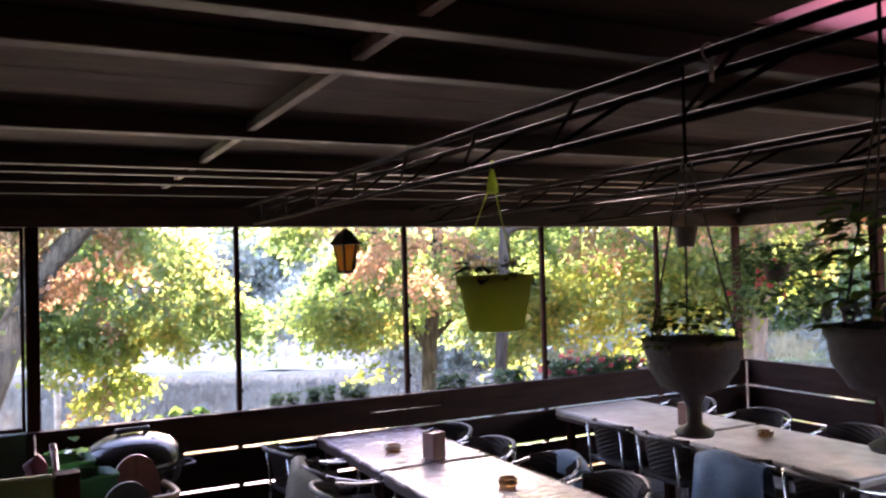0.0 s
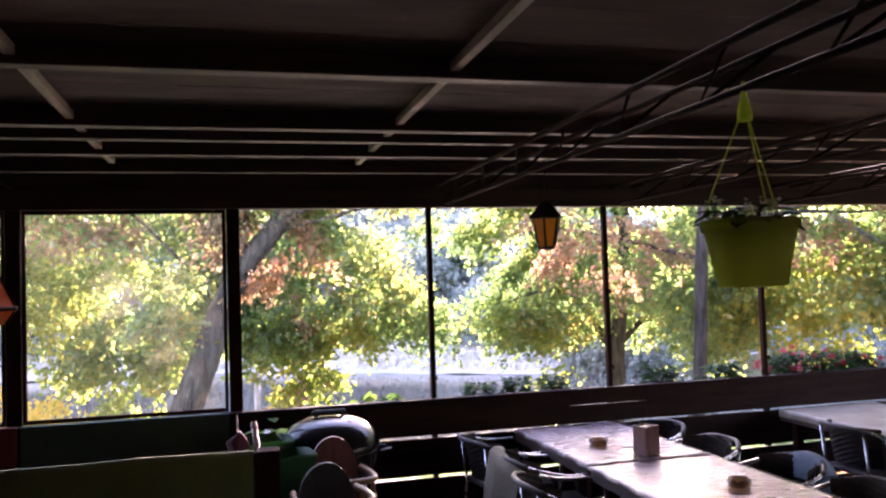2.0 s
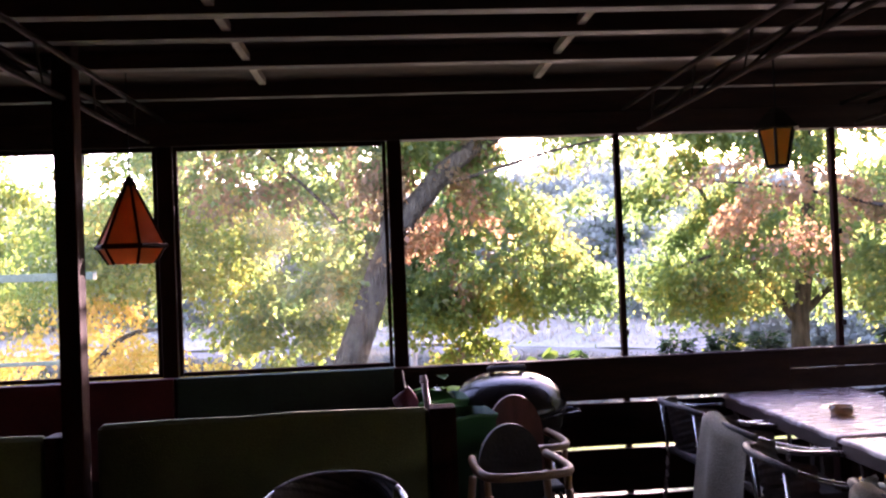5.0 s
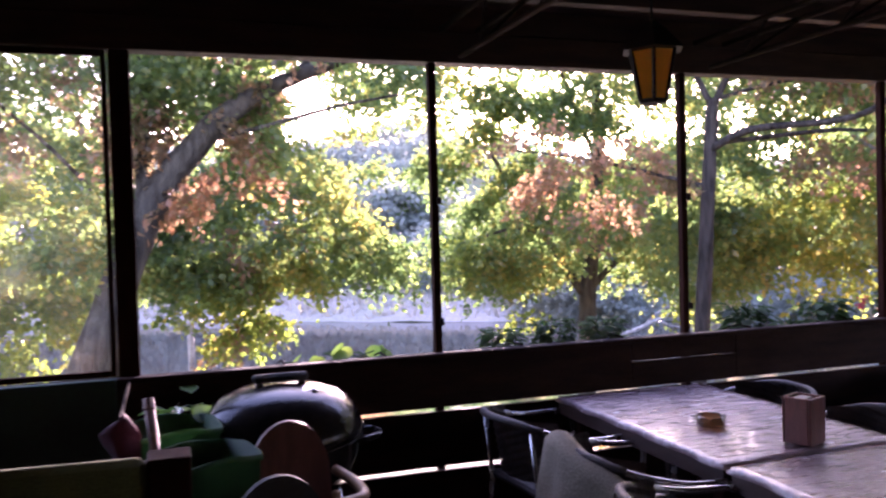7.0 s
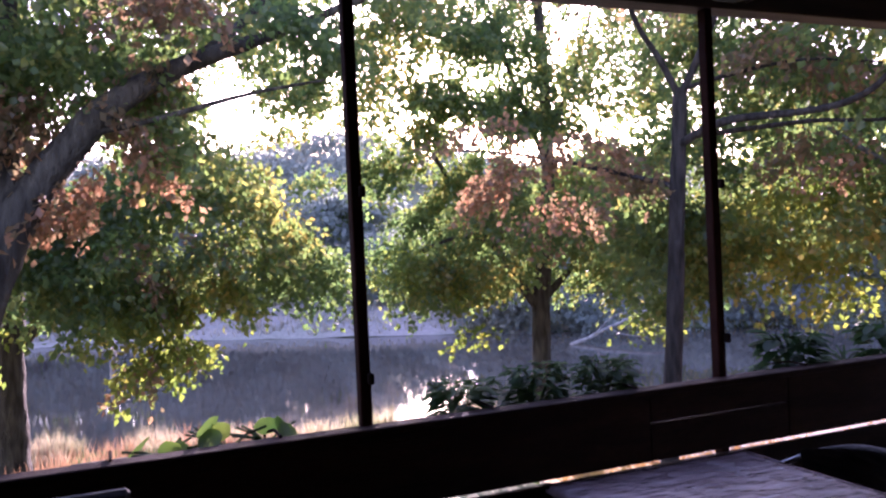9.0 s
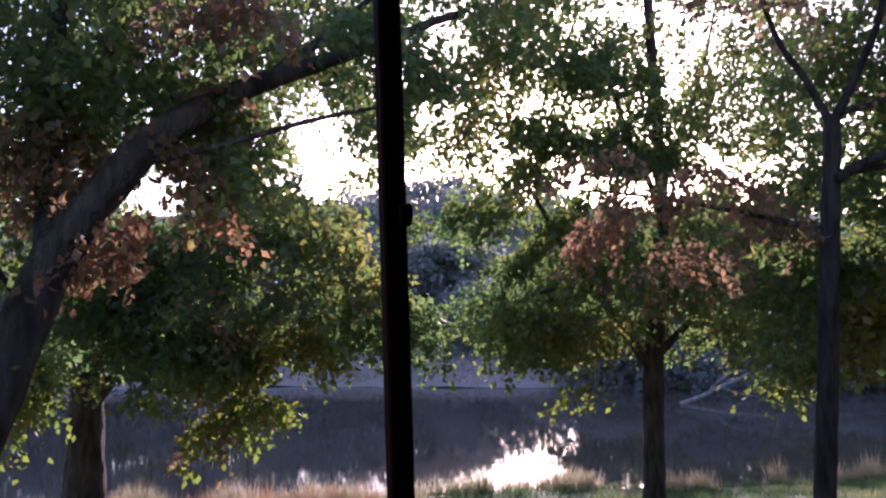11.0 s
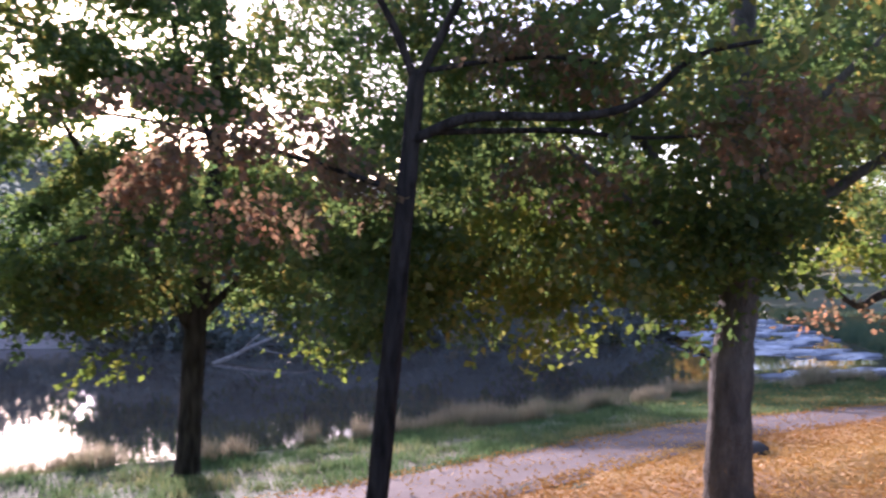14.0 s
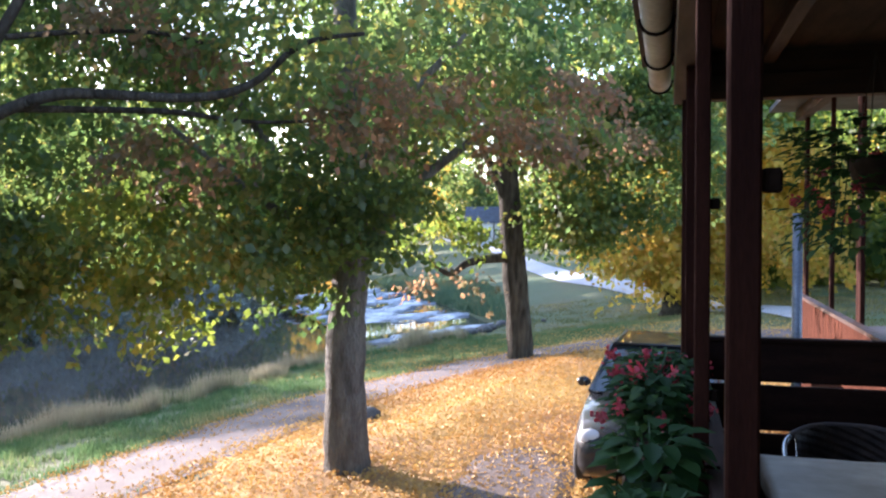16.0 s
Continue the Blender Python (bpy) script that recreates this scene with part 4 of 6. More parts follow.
# ragged runs of broken water, one above the other
levels = [(0.0, 0.0, 1.0), (0.012, 0.0, 0.75), (0.2, 0.55, 1.0), (0.215, 0.6, 1.0), (0.25, 0.4, 0.95)]
for j in range(30):
    u0, u1 = sorted(rw.uniform(-0.05, 1.0, 2))
    levels.append((0.3 + 0.7 * j / 29 + rw.uniform(-0.015, 0.015), u0, max(u1, u0 + 0.3)))
for j, (v, u0, u1) in enumerate(levels):
    prev = None
    for i in range(33):
        u = u0 + (u1 - u0) * i / 32
        p = A.lerp(B, u).lerp(C.lerp(D, u), v)
        w = (0.12 + 0.5 * max(0, noise.noise((u * 7, j * 1.7, 2)) + 0.35)) * math.sin(math.pi * (i + 0.3) / 32.6)
        p += Vector((0.55, 0.83, 0)) * 0.5 * noise.noise((u * 5, j, 9))
        z = WATER + 0.03 + 0.5 * v + 0.06 * noise.noise((p.x, p.y, j))
        d = Vector((0.55, 0.83, 0)) * w
        row = [bm.verts.new(p + d * k + Vector((0, 0, z + h))) for k, h in ((-1, -0.07), (0, 0.05), (1, 0.02))]
        if prev:
            for k in range(2):
                bm.faces.new((prev[k], row[k], row[k + 1], prev[k + 1]))
        prev = row
tagged(part("weir", bm, FOAM, smooth=True), "broken white water running over a weir", "weir", kind="structure")
bm = bmesh.new()
bed = [bm.verts.new(p + Vector((0, 0, WATER + h))) for p, h in ((A, -0.05), (B, -0.05), (D, 0.47), (C, 0.47))]
bm.faces.new(bed)
tagged(part("weir_water", bm, WATER_M), "dark sliding water of the weir", "river", kind="structure")
STONE = mat("dark_wet_stone", (0.1, 0.095, 0.09), 0.7, (0.05, 0.05, 0.05), 4, 30, 0.5)


def stone(x, y, s, label):
    bm = bmesh.new()
    bmesh.ops.create_icosphere(bm, subdivisions=2, radius=s)
    for v in bm.verts:
        v.co = Vector((v.co.x * 1.4, v.co.y, v.co.z * 0.7)) * (1 + 0.3 * noise.noise(v.co * (1.5 / s) + Vector((x, y, 0))))
        v.co += Vector((x, y, max(ground_z(x, y), WATER - 0.1) + s * 0.3))
    return tagged(part("stone", bm, STONE, smooth=True), label, "stone")


for i in range(95):
    u = random.random()
    stone(29.5 + 9 * u + random.uniform(-0.6, 0.6), 17.9 - 4.6 * u + random.uniform(-1.9, 0.5), random.uniform(0.12, 0.3), "dark wet stone at the foot of the weir")
stone(14.4, 11.15, 0.26, "rounded grey boulder on the fallen leaves")
DEAD = mat("bleached_dead_wood", (0.32, 0.29, 0.25), 0.85, (0.18, 0.16, 0.14), 4, 30, 0.4)
log = thing("dead_branch", "bleached dead branch lying in the river", "branch")
for pts, r in (([(18.5, 33.0, -3.2), (20.5, 33.4, -2.75), (23.5, 34.4, -2.2), (25, 35, -2.1)], 0.1), ([(19.5, 33.2, -3.0), (20.8, 32.9, -2.1), (22.0, 32.8, -2.2)], 0.04), ([(20.6, 33.4, -2.7), (21.2, 33.1, -3.0), (22.4, 32.6, -3.2)], 0.04)):
    bm = bmesh.new()
    limb(bm, pts, r, r * 0.4, 8, 0.1)
    part("stem", bm, DEAD, log, smooth=True)
# solid rod put where a bright reflection streaks the water
tagged(part("pole", lathe(bmesh.new(), [(0.1, 0), (0.1, 2.3), (0.09, 2.36), (0.01, 2.38)], 12, (0.8, 28.5, -3.35)), DEAD, smooth=True), "pale rod standing in for a bright reflection on the river", "pole")

# ---- far house and road ----
ribbon("road", [(30, 1.5), (40, 5.4), (47, 8.6), (53, 12.4), (63, 16.4), (75, 20.5), (92, 27.5), (108, 36)], 1.9, 0.06, mat("pale_road", (0.45, 0.45, 0.46), 0.9, (0.38, 0.38, 0.39), 0.4, 12, 0.2), "pale road climbing the meadow", "road")
PLASTER = mat("white_plaster", (0.78, 0.78, 0.76), 0.9, (0.7, 0.69, 0.66), 2, 20, 0.1)
SLATE = mat("slate_roof", (0.07, 0.08, 0.1), 0.6, (0.05, 0.05, 0.06), 2, 12, 0.2)
DARKPANE = mat("dark_window", (0.03, 0.035, 0.04), 0.1, (0.02, 0.02, 0.025), 2, 20, 0.0)
house = thing("house", "white half-timbered house with a slate roof far away", "house", pose(97, 26.2, ground_z(97, 26.2), 0, 0, 100) @ Matrix.Diagonal((0.7, 0.7, 0.7, 1)))
part("wall", boxed(-4.5, 4.5, -3, 3, -0.3, 3.4, 0.02), PLASTER, house)
bm = bmesh.new()
vv = [bm.verts.new(p) for p in ((-4.9, -3.4, 3.4), (4.9, -3.4, 3.4), (4.9, 3.4, 3.4), (-4.9, 3.4, 3.4), (-4.9, 0, 6.2), (4.9, 0, 6.2))]
for f in ((0, 1, 5, 4), (2, 3, 4, 5), (0, 4, 3), (1, 2, 5), (3, 2, 1, 0)):
    bm.faces.new([vv[i] for i in f])
part("roof", bm, SLATE, house)
for x in (-3.2, -1.1, 1.1, 3.2):
    part("window", boxed(x - 0.5, x + 0.5, -3.03, 3.03, 1.0, 2.3, 0.01), DARKPANE, house)
for x in (-4.4, -2.15, 0, 2.15, 4.4):
    part("timber", boxed(x - 0.1, x + 0.1, -3.05, 3.05, 0, 3.35, 0.01), WOOD, house)

park = thing("park_bench", "white painted park bench beside the far road", "bench", pose(51.5, 9.0, ground_z(51.5, 9.0), 0, 0, 60))
for k in range(3):
    part("seat_slat", boxed(-0.9, 0.9, -0.2 + k * 0.14, -0.08 + k * 0.14, 0.42, 0.46), PLASTER, park)
for k in range(2):
    part("back_slat", boxed(-0.9, 0.9, 0.24, 0.28, 0.56 + k * 0.16, 0.68 + k * 0.16), PLASTER, park)
for x in (-0.75, 0.75):
    part("leg", boxed(x - 0.04, x + 0.04, -0.18, -0.1, -0.05, 0.418), PLASTER, park)
    part("back_post", boxed(x - 0.04, x + 0.04, 0.19, 0.238, -0.05, 0.86), PLASTER, park)

# ---- parked car ----
PAINT = mat("dark_grey_car_paint", (0.011, 0.013, 0.017), 0.3, (0.009, 0.01, 0.013), 2, 120, 0.0, metal=0.0, coat=0.7, spec=0.4)
AUTO_GLASS = glass_mat("car_glass", (0.03, 0.04, 0.04), 0.08, 0.1)
AUTO_GLASS.node_tree.nodes["Principled BSDF"].inputs["Specular IOR Level"].default_value = 0.2
RUBBER = mat("black_rubber", (0.02, 0.02, 0.02), 0.8)
CHROME = mat("chrome", (0.75, 0.75, 0.76), 0.12, (0.6, 0.6, 0.62), 8, 120, 0.0, metal=1.0)
LENS = glass_mat("headlight_lens", (0.9, 0.92, 0.95), 0.05, 0.4)


def car(m):
    c = thing("car", "dark grey compact car parked on fallen leaves", "car", m)
    # stations along the car from nose: x, half width, underside, shoulder height
    st = [(0.0, 0.62, 0.32, 0.62), (0.12, 0.74, 0.24, 0.74), (0.5, 0.82, 0.2, 0.86), (1.05, 0.85, 0.2, 0.97), (1.9, 0.86, 0.2, 1.0), (2.9, 0.86, 0.2, 1.02), (3.7, 0.84, 0.22, 1.02), (3.98, 0.74, 0.3, 0.92), (4.05, 0.66, 0.4, 0.8)]
    bm = bmesh.new()
    rings = []
    for x, w, lo, hi in st:
        ring = [(-w * 0.9, lo), (-w, lo + 0.12), (-w, hi - 0.16), (-w * 0.9, hi), (0, hi + 0.03), (w * 0.9, hi), (w, hi - 0.16), (w, lo + 0.12), (w * 0.9, lo)]
        rings.append([bm.verts.new((x, y, z)) for y, z in ring])
    for r0, r1 in zip(rings, rings[1:]):
        for k in range(9):
            bm.faces.new((r0[k], r0[(k + 1) % 9], r1[(k + 1) % 9], r1[k]))
    bm.faces.new(rings[0][::-1])
    bm.faces.new(rings[-1])
    part("body", bm, PAINT, c, smooth=True)
    bm = bmesh.new()
    rings = []
    for x, w, z in ((0.98, 0.74, 0.985), (1.75, 0.6, 1.42), (2.9, 0.6, 1.44), (3.8, 0.7, 1.02)):
        rings.append([bm.verts.new((x, y, zz)) for y, zz in ((-w - 0.05 * (z > 1.2), 0.99), (-w, z), (w, z), (w + 0.05 * (z > 1.2), 0.99))])
    for r0, r1 in zip(rings, rings[1:]):
        for k in range(3):
            bm.faces.new((r0[k], r0[k + 1], r1[k + 1], r1[k]))
    part("glasshouse", bm, AUTO_GLASS, c)
    bm = bmesh.new()
    for x0, x1, z0, z1 in ((1.7, 2.95, 1.43, 1.46),):
        box(bm, x0, x1, -0.6, 0.6, z0, z1, 0.012)
    part("roof", bm, PAINT, c)
    for y in (-1, 1):
        part("pillar", tube(bmesh.new(), [(0.98, y * 0.76, 0.98), (1.73, y * 0.61, 1.43), (2.92, y * 0.61, 1.45), (3.8, y * 0.71, 1.02)], 0.028, 6), PAINT, c)
        part("pillar", tube(bmesh.new(), [(2.3, y * 0.8, 0.98), (2.32, y * 0.62, 1.44)], 0.03, 6), PAINT, c)
        mirror = bmesh.new()
        bmesh.ops.create_uvsphere(mirror, u_segments=12, v_segments=8, radius=0.085, matrix=Matrix.Translation((1.3, y * 0.9, 1.03)) @ Matrix.Diagonal((0.6, 1.1, 0.7, 1)))
        part("mirror", mirror, PAINT, c, smooth=True)
        lamp_b = bmesh.new()
        bmesh.ops.create_uvsphere(lamp_b, u_segments=14, v_segments=8, radius=0.14, matrix=Matrix.Translation((0.13, y * 0.58, 0.66)) @ Matrix.Diagonal((0.75, 1.1, 0.62, 1)))
        part("headlight", lamp_b, LENS, c, "clear headlight", smooth=True)
        for x in (0.75, 3.25):
            wheel = thing("wheel", "", "")
            wheel.parent = c
            wheel.matrix_basis = pose(x, y * 0.76, 0.3, 90, 0, 0)
            part("tyre", lathe(bmesh.new(), [(0.19, -0.09), (0.28, -0.1), (0.3, -0.06), (0.3, 0.06), (0.28, 0.1), (0.19, 0.09)], 24), RUBBER, wheel, smooth=True)
            part("rim", lathe(bmesh.new(), [(0.03, -0.1), (0.1, -0.085), (0.19, -0.095), (0.19, 0.095), (0.1, 0.085), (0.03, 0.1)], 20), CHROME, wheel)
    for z in (0.5, 0.56, 0.62):
        part("grille", boxed(-0.02, 0.05, -0.36, 0.36, z, z + 0.025, 0.006), CHROME, c)
    part("number_plate", boxed(-0.03, 0.0, -0.26, 0.26, 0.36, 0.46, 0.004), PLASTER, c)
    return c


car(pose(10.65, 6.5, ground_z(10.7, 6.5), 0, 0, -6) @ Matrix.Diagonal((1, 1, 1.07, 1)))

# ---- eaves gutter, flower boxes ----
GUTTER = mat("weathered_white_gutter", (0.5, 0.49, 0.46), 0.5, (0.34, 0.32, 0.29), 5, 40, 0.1)
gut = thing("gutter", "weathered whitish rain gutter under the eaves", "gutter")
bm = bmesh.new()
prev = None
for x in (-5, 0, 3, 5, 6.95):
    ring = [bm.verts.new((x, 6.29 + 0.065 * math.cos(a), 2.5 + 0.065 * math.sin(a))) for a in [math.pi + math.pi * k / 10 for k in range(11)]]
    ring += [bm.verts.new((x, 6.29 + 0.058 * math.cos(a), 2.5 + 0.058 * math.sin(a))) for a in [math.tau - math.pi * k / 10 for k in range(11)]]
    if prev:
        for k in range(22):
            bm.faces.new((prev[k], prev[(k + 1) % 22], ring[(k + 1) % 22], ring[k]))
    prev = ring
bm.faces.new(prev)
part("trough", bm, GUTTER, gut, smooth=True)
for i in range(15):
    x = -4.6 + i * 0.82
    part("bracket", tube(bmesh.new(), [(x, 6.18, 2.52)] + [(x, 6.29 + 0.071 * math.cos(a), 2.5 + 0.071 * math.sin(a)) for a in [math.pi + math.pi * k / 8 for k in range(9)]], 0.008, 6), STEEL, gut)
roof_bm = bmesh.new()
for b in ((-5.1, 7.0, -2.7, 1.15, 2.63, 2.67), (-5.1, 1.69, 1.151, 1.45, 2.63, 2.67), (2.61, 7.0, 1.151, 1.45, 2.63, 2.67), (-5.1, 7.0, 1.451, 6.3, 2.63, 2.67), (-5.1, 7.0, 6.26, 6.3, 2.55, 2.629)):
    box(roof_bm, *b)
tagged(part("roof", roof_bm, SLATE), "dark sheet roof over the terrace", "roof", kind="structure")

TERRACOTTA = mat("brown_plastic_box", (0.12, 0.06, 0.04), 0.5, (0.08, 0.04, 0.03), 5, 60, 0.05)
SOIL = mat("potting_soil", (0.05, 0.035, 0.025), 0.95, (0.03, 0.02, 0.015), 9, 60, 0.6)
POTLEAF = leaf_mat("dark_garden_leaf", (0.018, 0.045, 0.015), (0.03, 0.075, 0.02), (0.07, 0.12, 0.03), 0.5, 0.8, 0.35, 3)
LIMELEAF = leaf_mat("bright_round_leaf", (0.06, 0.13, 0.02), (0.09, 0.17, 0.028), (0.15, 0.21, 0.04), 0.5, 0.8, 0.6, 3)
PETAL_RED = leaf_mat("red_petal", (0.32, 0.03, 0.045), (0.38, 0.05, 0.07), (0.45, 0.1, 0.12), 0.5, 0.8, 0.25, 5)
PETAL_WHITE = leaf_mat("white_petal", (0.7, 0.7, 0.66), (0.75, 0.75, 0.7), (0.8, 0.78, 0.6), 0.5, 0.8, 0.35, 5)


def big_leaves(bm, r, c, spread, n, size, droop=0.4, wide=0.32):
    """Broad bent leaves on stalks round the point c."""
    for _ in range(n):
        a, reach = r.uniform(0, 6.28), r.uniform(0.25, 1) ** 0.6
        tip = Vector((math.cos(a) * spread[0] * reach, math.sin(a) * spread[1] * reach, r.uniform(0.1, 1) * spread[2]))
        p = Vector(c) + tip
        d = Vector((math.cos(a), math.sin(a), r.uniform(-droop, droop * 0.7))).normalized()
        side = d.cross(Vector((0, 0, 1))).normalized()
        up = side.cross(d)
        s = size * r.uniform(0.6, 1.25)
        pts = [p, p + d * s * 0.3 + side * s * wide + up * s * 0.08, p + d * s * 0.7 + side * s * wide * 0.85, p + d * s - up * s * 0.15, p + d * s * 0.7 - side * s * wide * 0.85, p + d * s * 0.3 - side * s * wide + up * s * 0.08]
        mid = p + d * s * 0.5 - up * s * 0.03
        vs_ = [bm.verts.new(q) for q in pts]
        m_ = bm.verts.new(mid)
        for k in range(6):
            bm.faces.new((m_, vs_[k], vs_[(k + 1) % 6]))


def flowers(bm, r, c, spread, n, size):
    for _ in range(n):
        p = Vector(c) + Vector((r.uniform(-1, 1) * spread[0], r.uniform(-1, 1) * spread[1], r.uniform(0.3, 1) * spread[2]))
        for _ in range(36):
            q = p + Vector(r.normal(0, size * 0.5, 3))
            d = Vector(r.normal(0, 1, 3)).normalized()
            e = d.orthogonal().normalized() * size * 0.35
            f = d.cross(e).normalized() * size * 0.35
            bm.faces.new([bm.verts.new(w) for w in (q - e, q - f, q + e, q + f)])


def round_leaves(bm, r, c, spread, n, size):
    """Round, slightly cupped leaves that tilt outward on their stalks."""
    for _ in range(n):
        a = r.uniform(0, math.tau)
        p = Vector(c) + Vector((math.cos(a) * spread[0] * r.uniform(0.2, 1), math.sin(a) * spread[1] * r.uniform(0.2, 1), spread[2] * r.uniform(0.4, 1)))
        up = Vector((math.cos(a) * 0.8, math.sin(a) * 0.8, r.uniform(0.3, 0.8))).normalized()
        e = up.orthogonal().normalized()
        f, s = up.cross(e), size * 0.5 * r.uniform(0.75, 1.15)
        mid = bm.verts.new(p - up * s * 0.22)
        rim = [bm.verts.new(p + (e * math.cos(k * math.tau / 11) + f * math.sin(k * math.tau / 11)) * s * (1 + 0.08 * (k % 2))) for k in range(11)]
        for k in range(11):
            bm.faces.new((mid, rim[k], rim[(k + 1) % 11]))


def flower_box(x0, x1, plants, label, seed):
    r = np.random.default_rng(seed)
    b = thing("flower_box", label, "flower box", group="flower boxes on the railing")
    part("trough", boxed(x0, x1, 6.19, 6.36, 0.74, 0.91, 0.012), TERRACOTTA, b)
    part("soil", boxed(x0 + 0.012, x1 - 0.012, 6.2, 6.35, 0.905, 0.916, 0.0), SOIL, b)
    for x in (x0 + 0.12, x1 - 0.12):
        part("hook", tube(bmesh.new(), [(x, 6.1, 0.972), (x, 6.2, 0.972), (x, 6.37, 0.93), (x, 6.37, 0.8)], 0.005, 6), STEEL, b)
    for x, n, size, h, m, fl in plants:
        bm = bmesh.new()
        wide = 0.15 if h > 0.2 else 0.095
        if m == LIMELEAF:
            round_leaves(bm, r, (x, 6.27, 0.93), (wide, wide, h), n, size)
        else:
            big_leaves(bm, r, (x, 6.28, 0.9), (wide, wide, h), n, size)
        tagged(part("plant", bm, m, b, smooth=True), kind="stuff")
        bm = bmesh.new()
        for k in range(7):
            a = r.uniform(0, 6.28)
            tube(bm, [(x, 6.28, 0.91), (x + 0.06 * math.cos(a), 6.28 + 0.05 * math.sin(a), 0.92 + h * 0.6), (x + 0.12 * math.cos(a), 6.28 + 0.1 * math.sin(a), 0.92 + h * 0.9)], 0.004, 5)
        tagged(part("stem_tuft", bm, POTLEAF, b), kind="stuff")
        if fl:
            for _ in range(fl):
                bm = bmesh.new()
                flowers(bm, r, (x, 6.28, 0.93), (0.19, 0.18, h), 1, 0.024)
                part("blossom", bm, PETAL_RED, b, "red geranium blossom")


flower_box(1.7, 2.5, [(1.79, 260, 0.05, 0.13, POTLEAF, 0), (2.08, 300, 0.05, 0.16, POTLEAF, 0), (2.37, 300, 0.05, 0.15, POTLEAF, 0)], "brown railing box with dense dark green leafy plants", 1)
flower_box(3.05, 4.0, [(3.27, 130, 0.085, 0.17, POTLEAF, 0), (3.58, 24, 0.07, 0.06, POTLEAF, 0), (3.84, 130, 0.085, 0.16, POTLEAF, 0)], "brown railing box with broad-leaved green plants", 2)
flower_box(4.3, 5.3, [(4.4, 280, 0.055, 0.2, POTLEAF, 7), (4.6, 240, 0.055, 0.21, POTLEAF, 5), (4.8, 260, 0.055, 0.22, POTLEAF, 6), (5.0, 240, 0.055, 0.2, POTLEAF, 5), (5.18, 240, 0.055, 0.18, POTLEAF, 5)], "brown railing box full of red geraniums", 3)
flower_box(0.55, 1.25, [(0.82, 3, 0.075, 0.03, LIMELEAF, 0), (1.0, 5, 0.08, 0.06, LIMELEAF, 0), (1.12, 3, 0.075, 0.045, LIMELEAF, 0)], "brown railing box with a few round bright leaves", 4)

# bare trodden ground beside the leaves
vs, fs = [], []
cx, cy = 10.8, 8.0
for k in range(28):
    a = k / 28 * math.tau
    w = 1 + 0.25 * noise.noise((math.cos(a) * 2, math.sin(a) * 2, 8))
    for q in (0.35, 0.7, 1.0):
        x, y = cx + 1.9 * q * w * math.cos(a), cy + 0.75 * q * w * math.sin(a)
        vs.append((x, y, ground_z(x, y) + 0.09 - 0.04 * (q == 1.0)))
for k in range(28):
    for q in range(2):
        i, j = k * 3 + q, (k + 1) % 28 * 3 + q
        fs.append((i, j, j + 1, i + 1))
fs.append([k * 3 for k in range(28)][::-1])
tagged(mesh_np("trodden_patch", vs, fs, GRAVEL), "bare trodden gravel among fallen leaves", "path", kind="structure")

# ---- terrace chairs ----
RATTAN = mat("dark_brown_rattan", (0.05, 0.03, 0.02), 0.6, (0.025, 0.016, 0.012), 14, 90, 0.6)
ALU = mat("polished_aluminium", (0.6, 0.58, 0.55), 0.25, (0.45, 0.44, 0.42), 8, 120, 0.05, metal=1.0)


def chair(m, label):
    """A bistro chair that looks along +y: bent tube frame, woven seat and back."""
    c = thing("chair", label, "chair", m, "terrace chairs")
    hoop = [(0.25, 0.24, 0.0), (0.26, 0.25, 0.4), (0.27, 0.26, 0.6), (0.275, 0.2, 0.66), (0.28, 0.0, 0.67), (0.25, -0.18, 0.71), (0.14, -0.28, 0.745), (0, -0.31, 0.75)]
    full = curve_pts(hoop + [(-x, y, z) for x, y, z in hoop[-2::-1]], 5)
    part("frame", tube(bmesh.new(), full, 0.0125, 8), ALU, c, smooth=True)
    n = len(full)
    part("wrapping", tube(bmesh.new(), [p for p in full[n // 2 - 9:n // 2 + 10]], 0.0165, 8), RATTAN, c, "dark woven wrapping on the top rail", smooth=True)
    for x in (-1, 1):
        part("leg", tube(bmesh.new(), [(x * 0.19, -0.27, 0), (x * 0.2, -0.21, 0.42), (x * 0.2, -0.24, 0.72)], 0.012, 8), ALU, c, smooth=True)
    seat = bmesh.new()
    box(seat, -0.23, 0.23, -0.2, 0.24, 0.42, 0.455, 0.012)
    part("seat", seat, RATTAN, c)
    back = bmesh.new()
    cols, rows_ = 12, 16
    grid_ = []
    for j in range(rows_ + 1):
        v = j / rows_
        row = []
        for i in range(cols + 1):
            a = (i / cols - 0.5) * 2.1
            weave = 0.004 * (1 if (i + j) % 2 else -1)
            row.append(back.verts.new((math.sin(a) * (0.24 + 0.02 * v), 0.03 - math.cos(a) * (0.27 + 0.05 * v) + weave, 0.47 + 0.265 * v + 0.02 * math.cos(a))))
        grid_.append(row)
    for r0, r1 in zip(grid_, grid_[1:]):
        for k in range(cols):
            back.faces.new((r0[k], r0[k + 1], r1[k + 1], r1[k]))
    bmesh.ops.solidify(back, geom=back.faces[:], thickness=0.012)
    part("backrest", back, RATTAN, c)
    return c


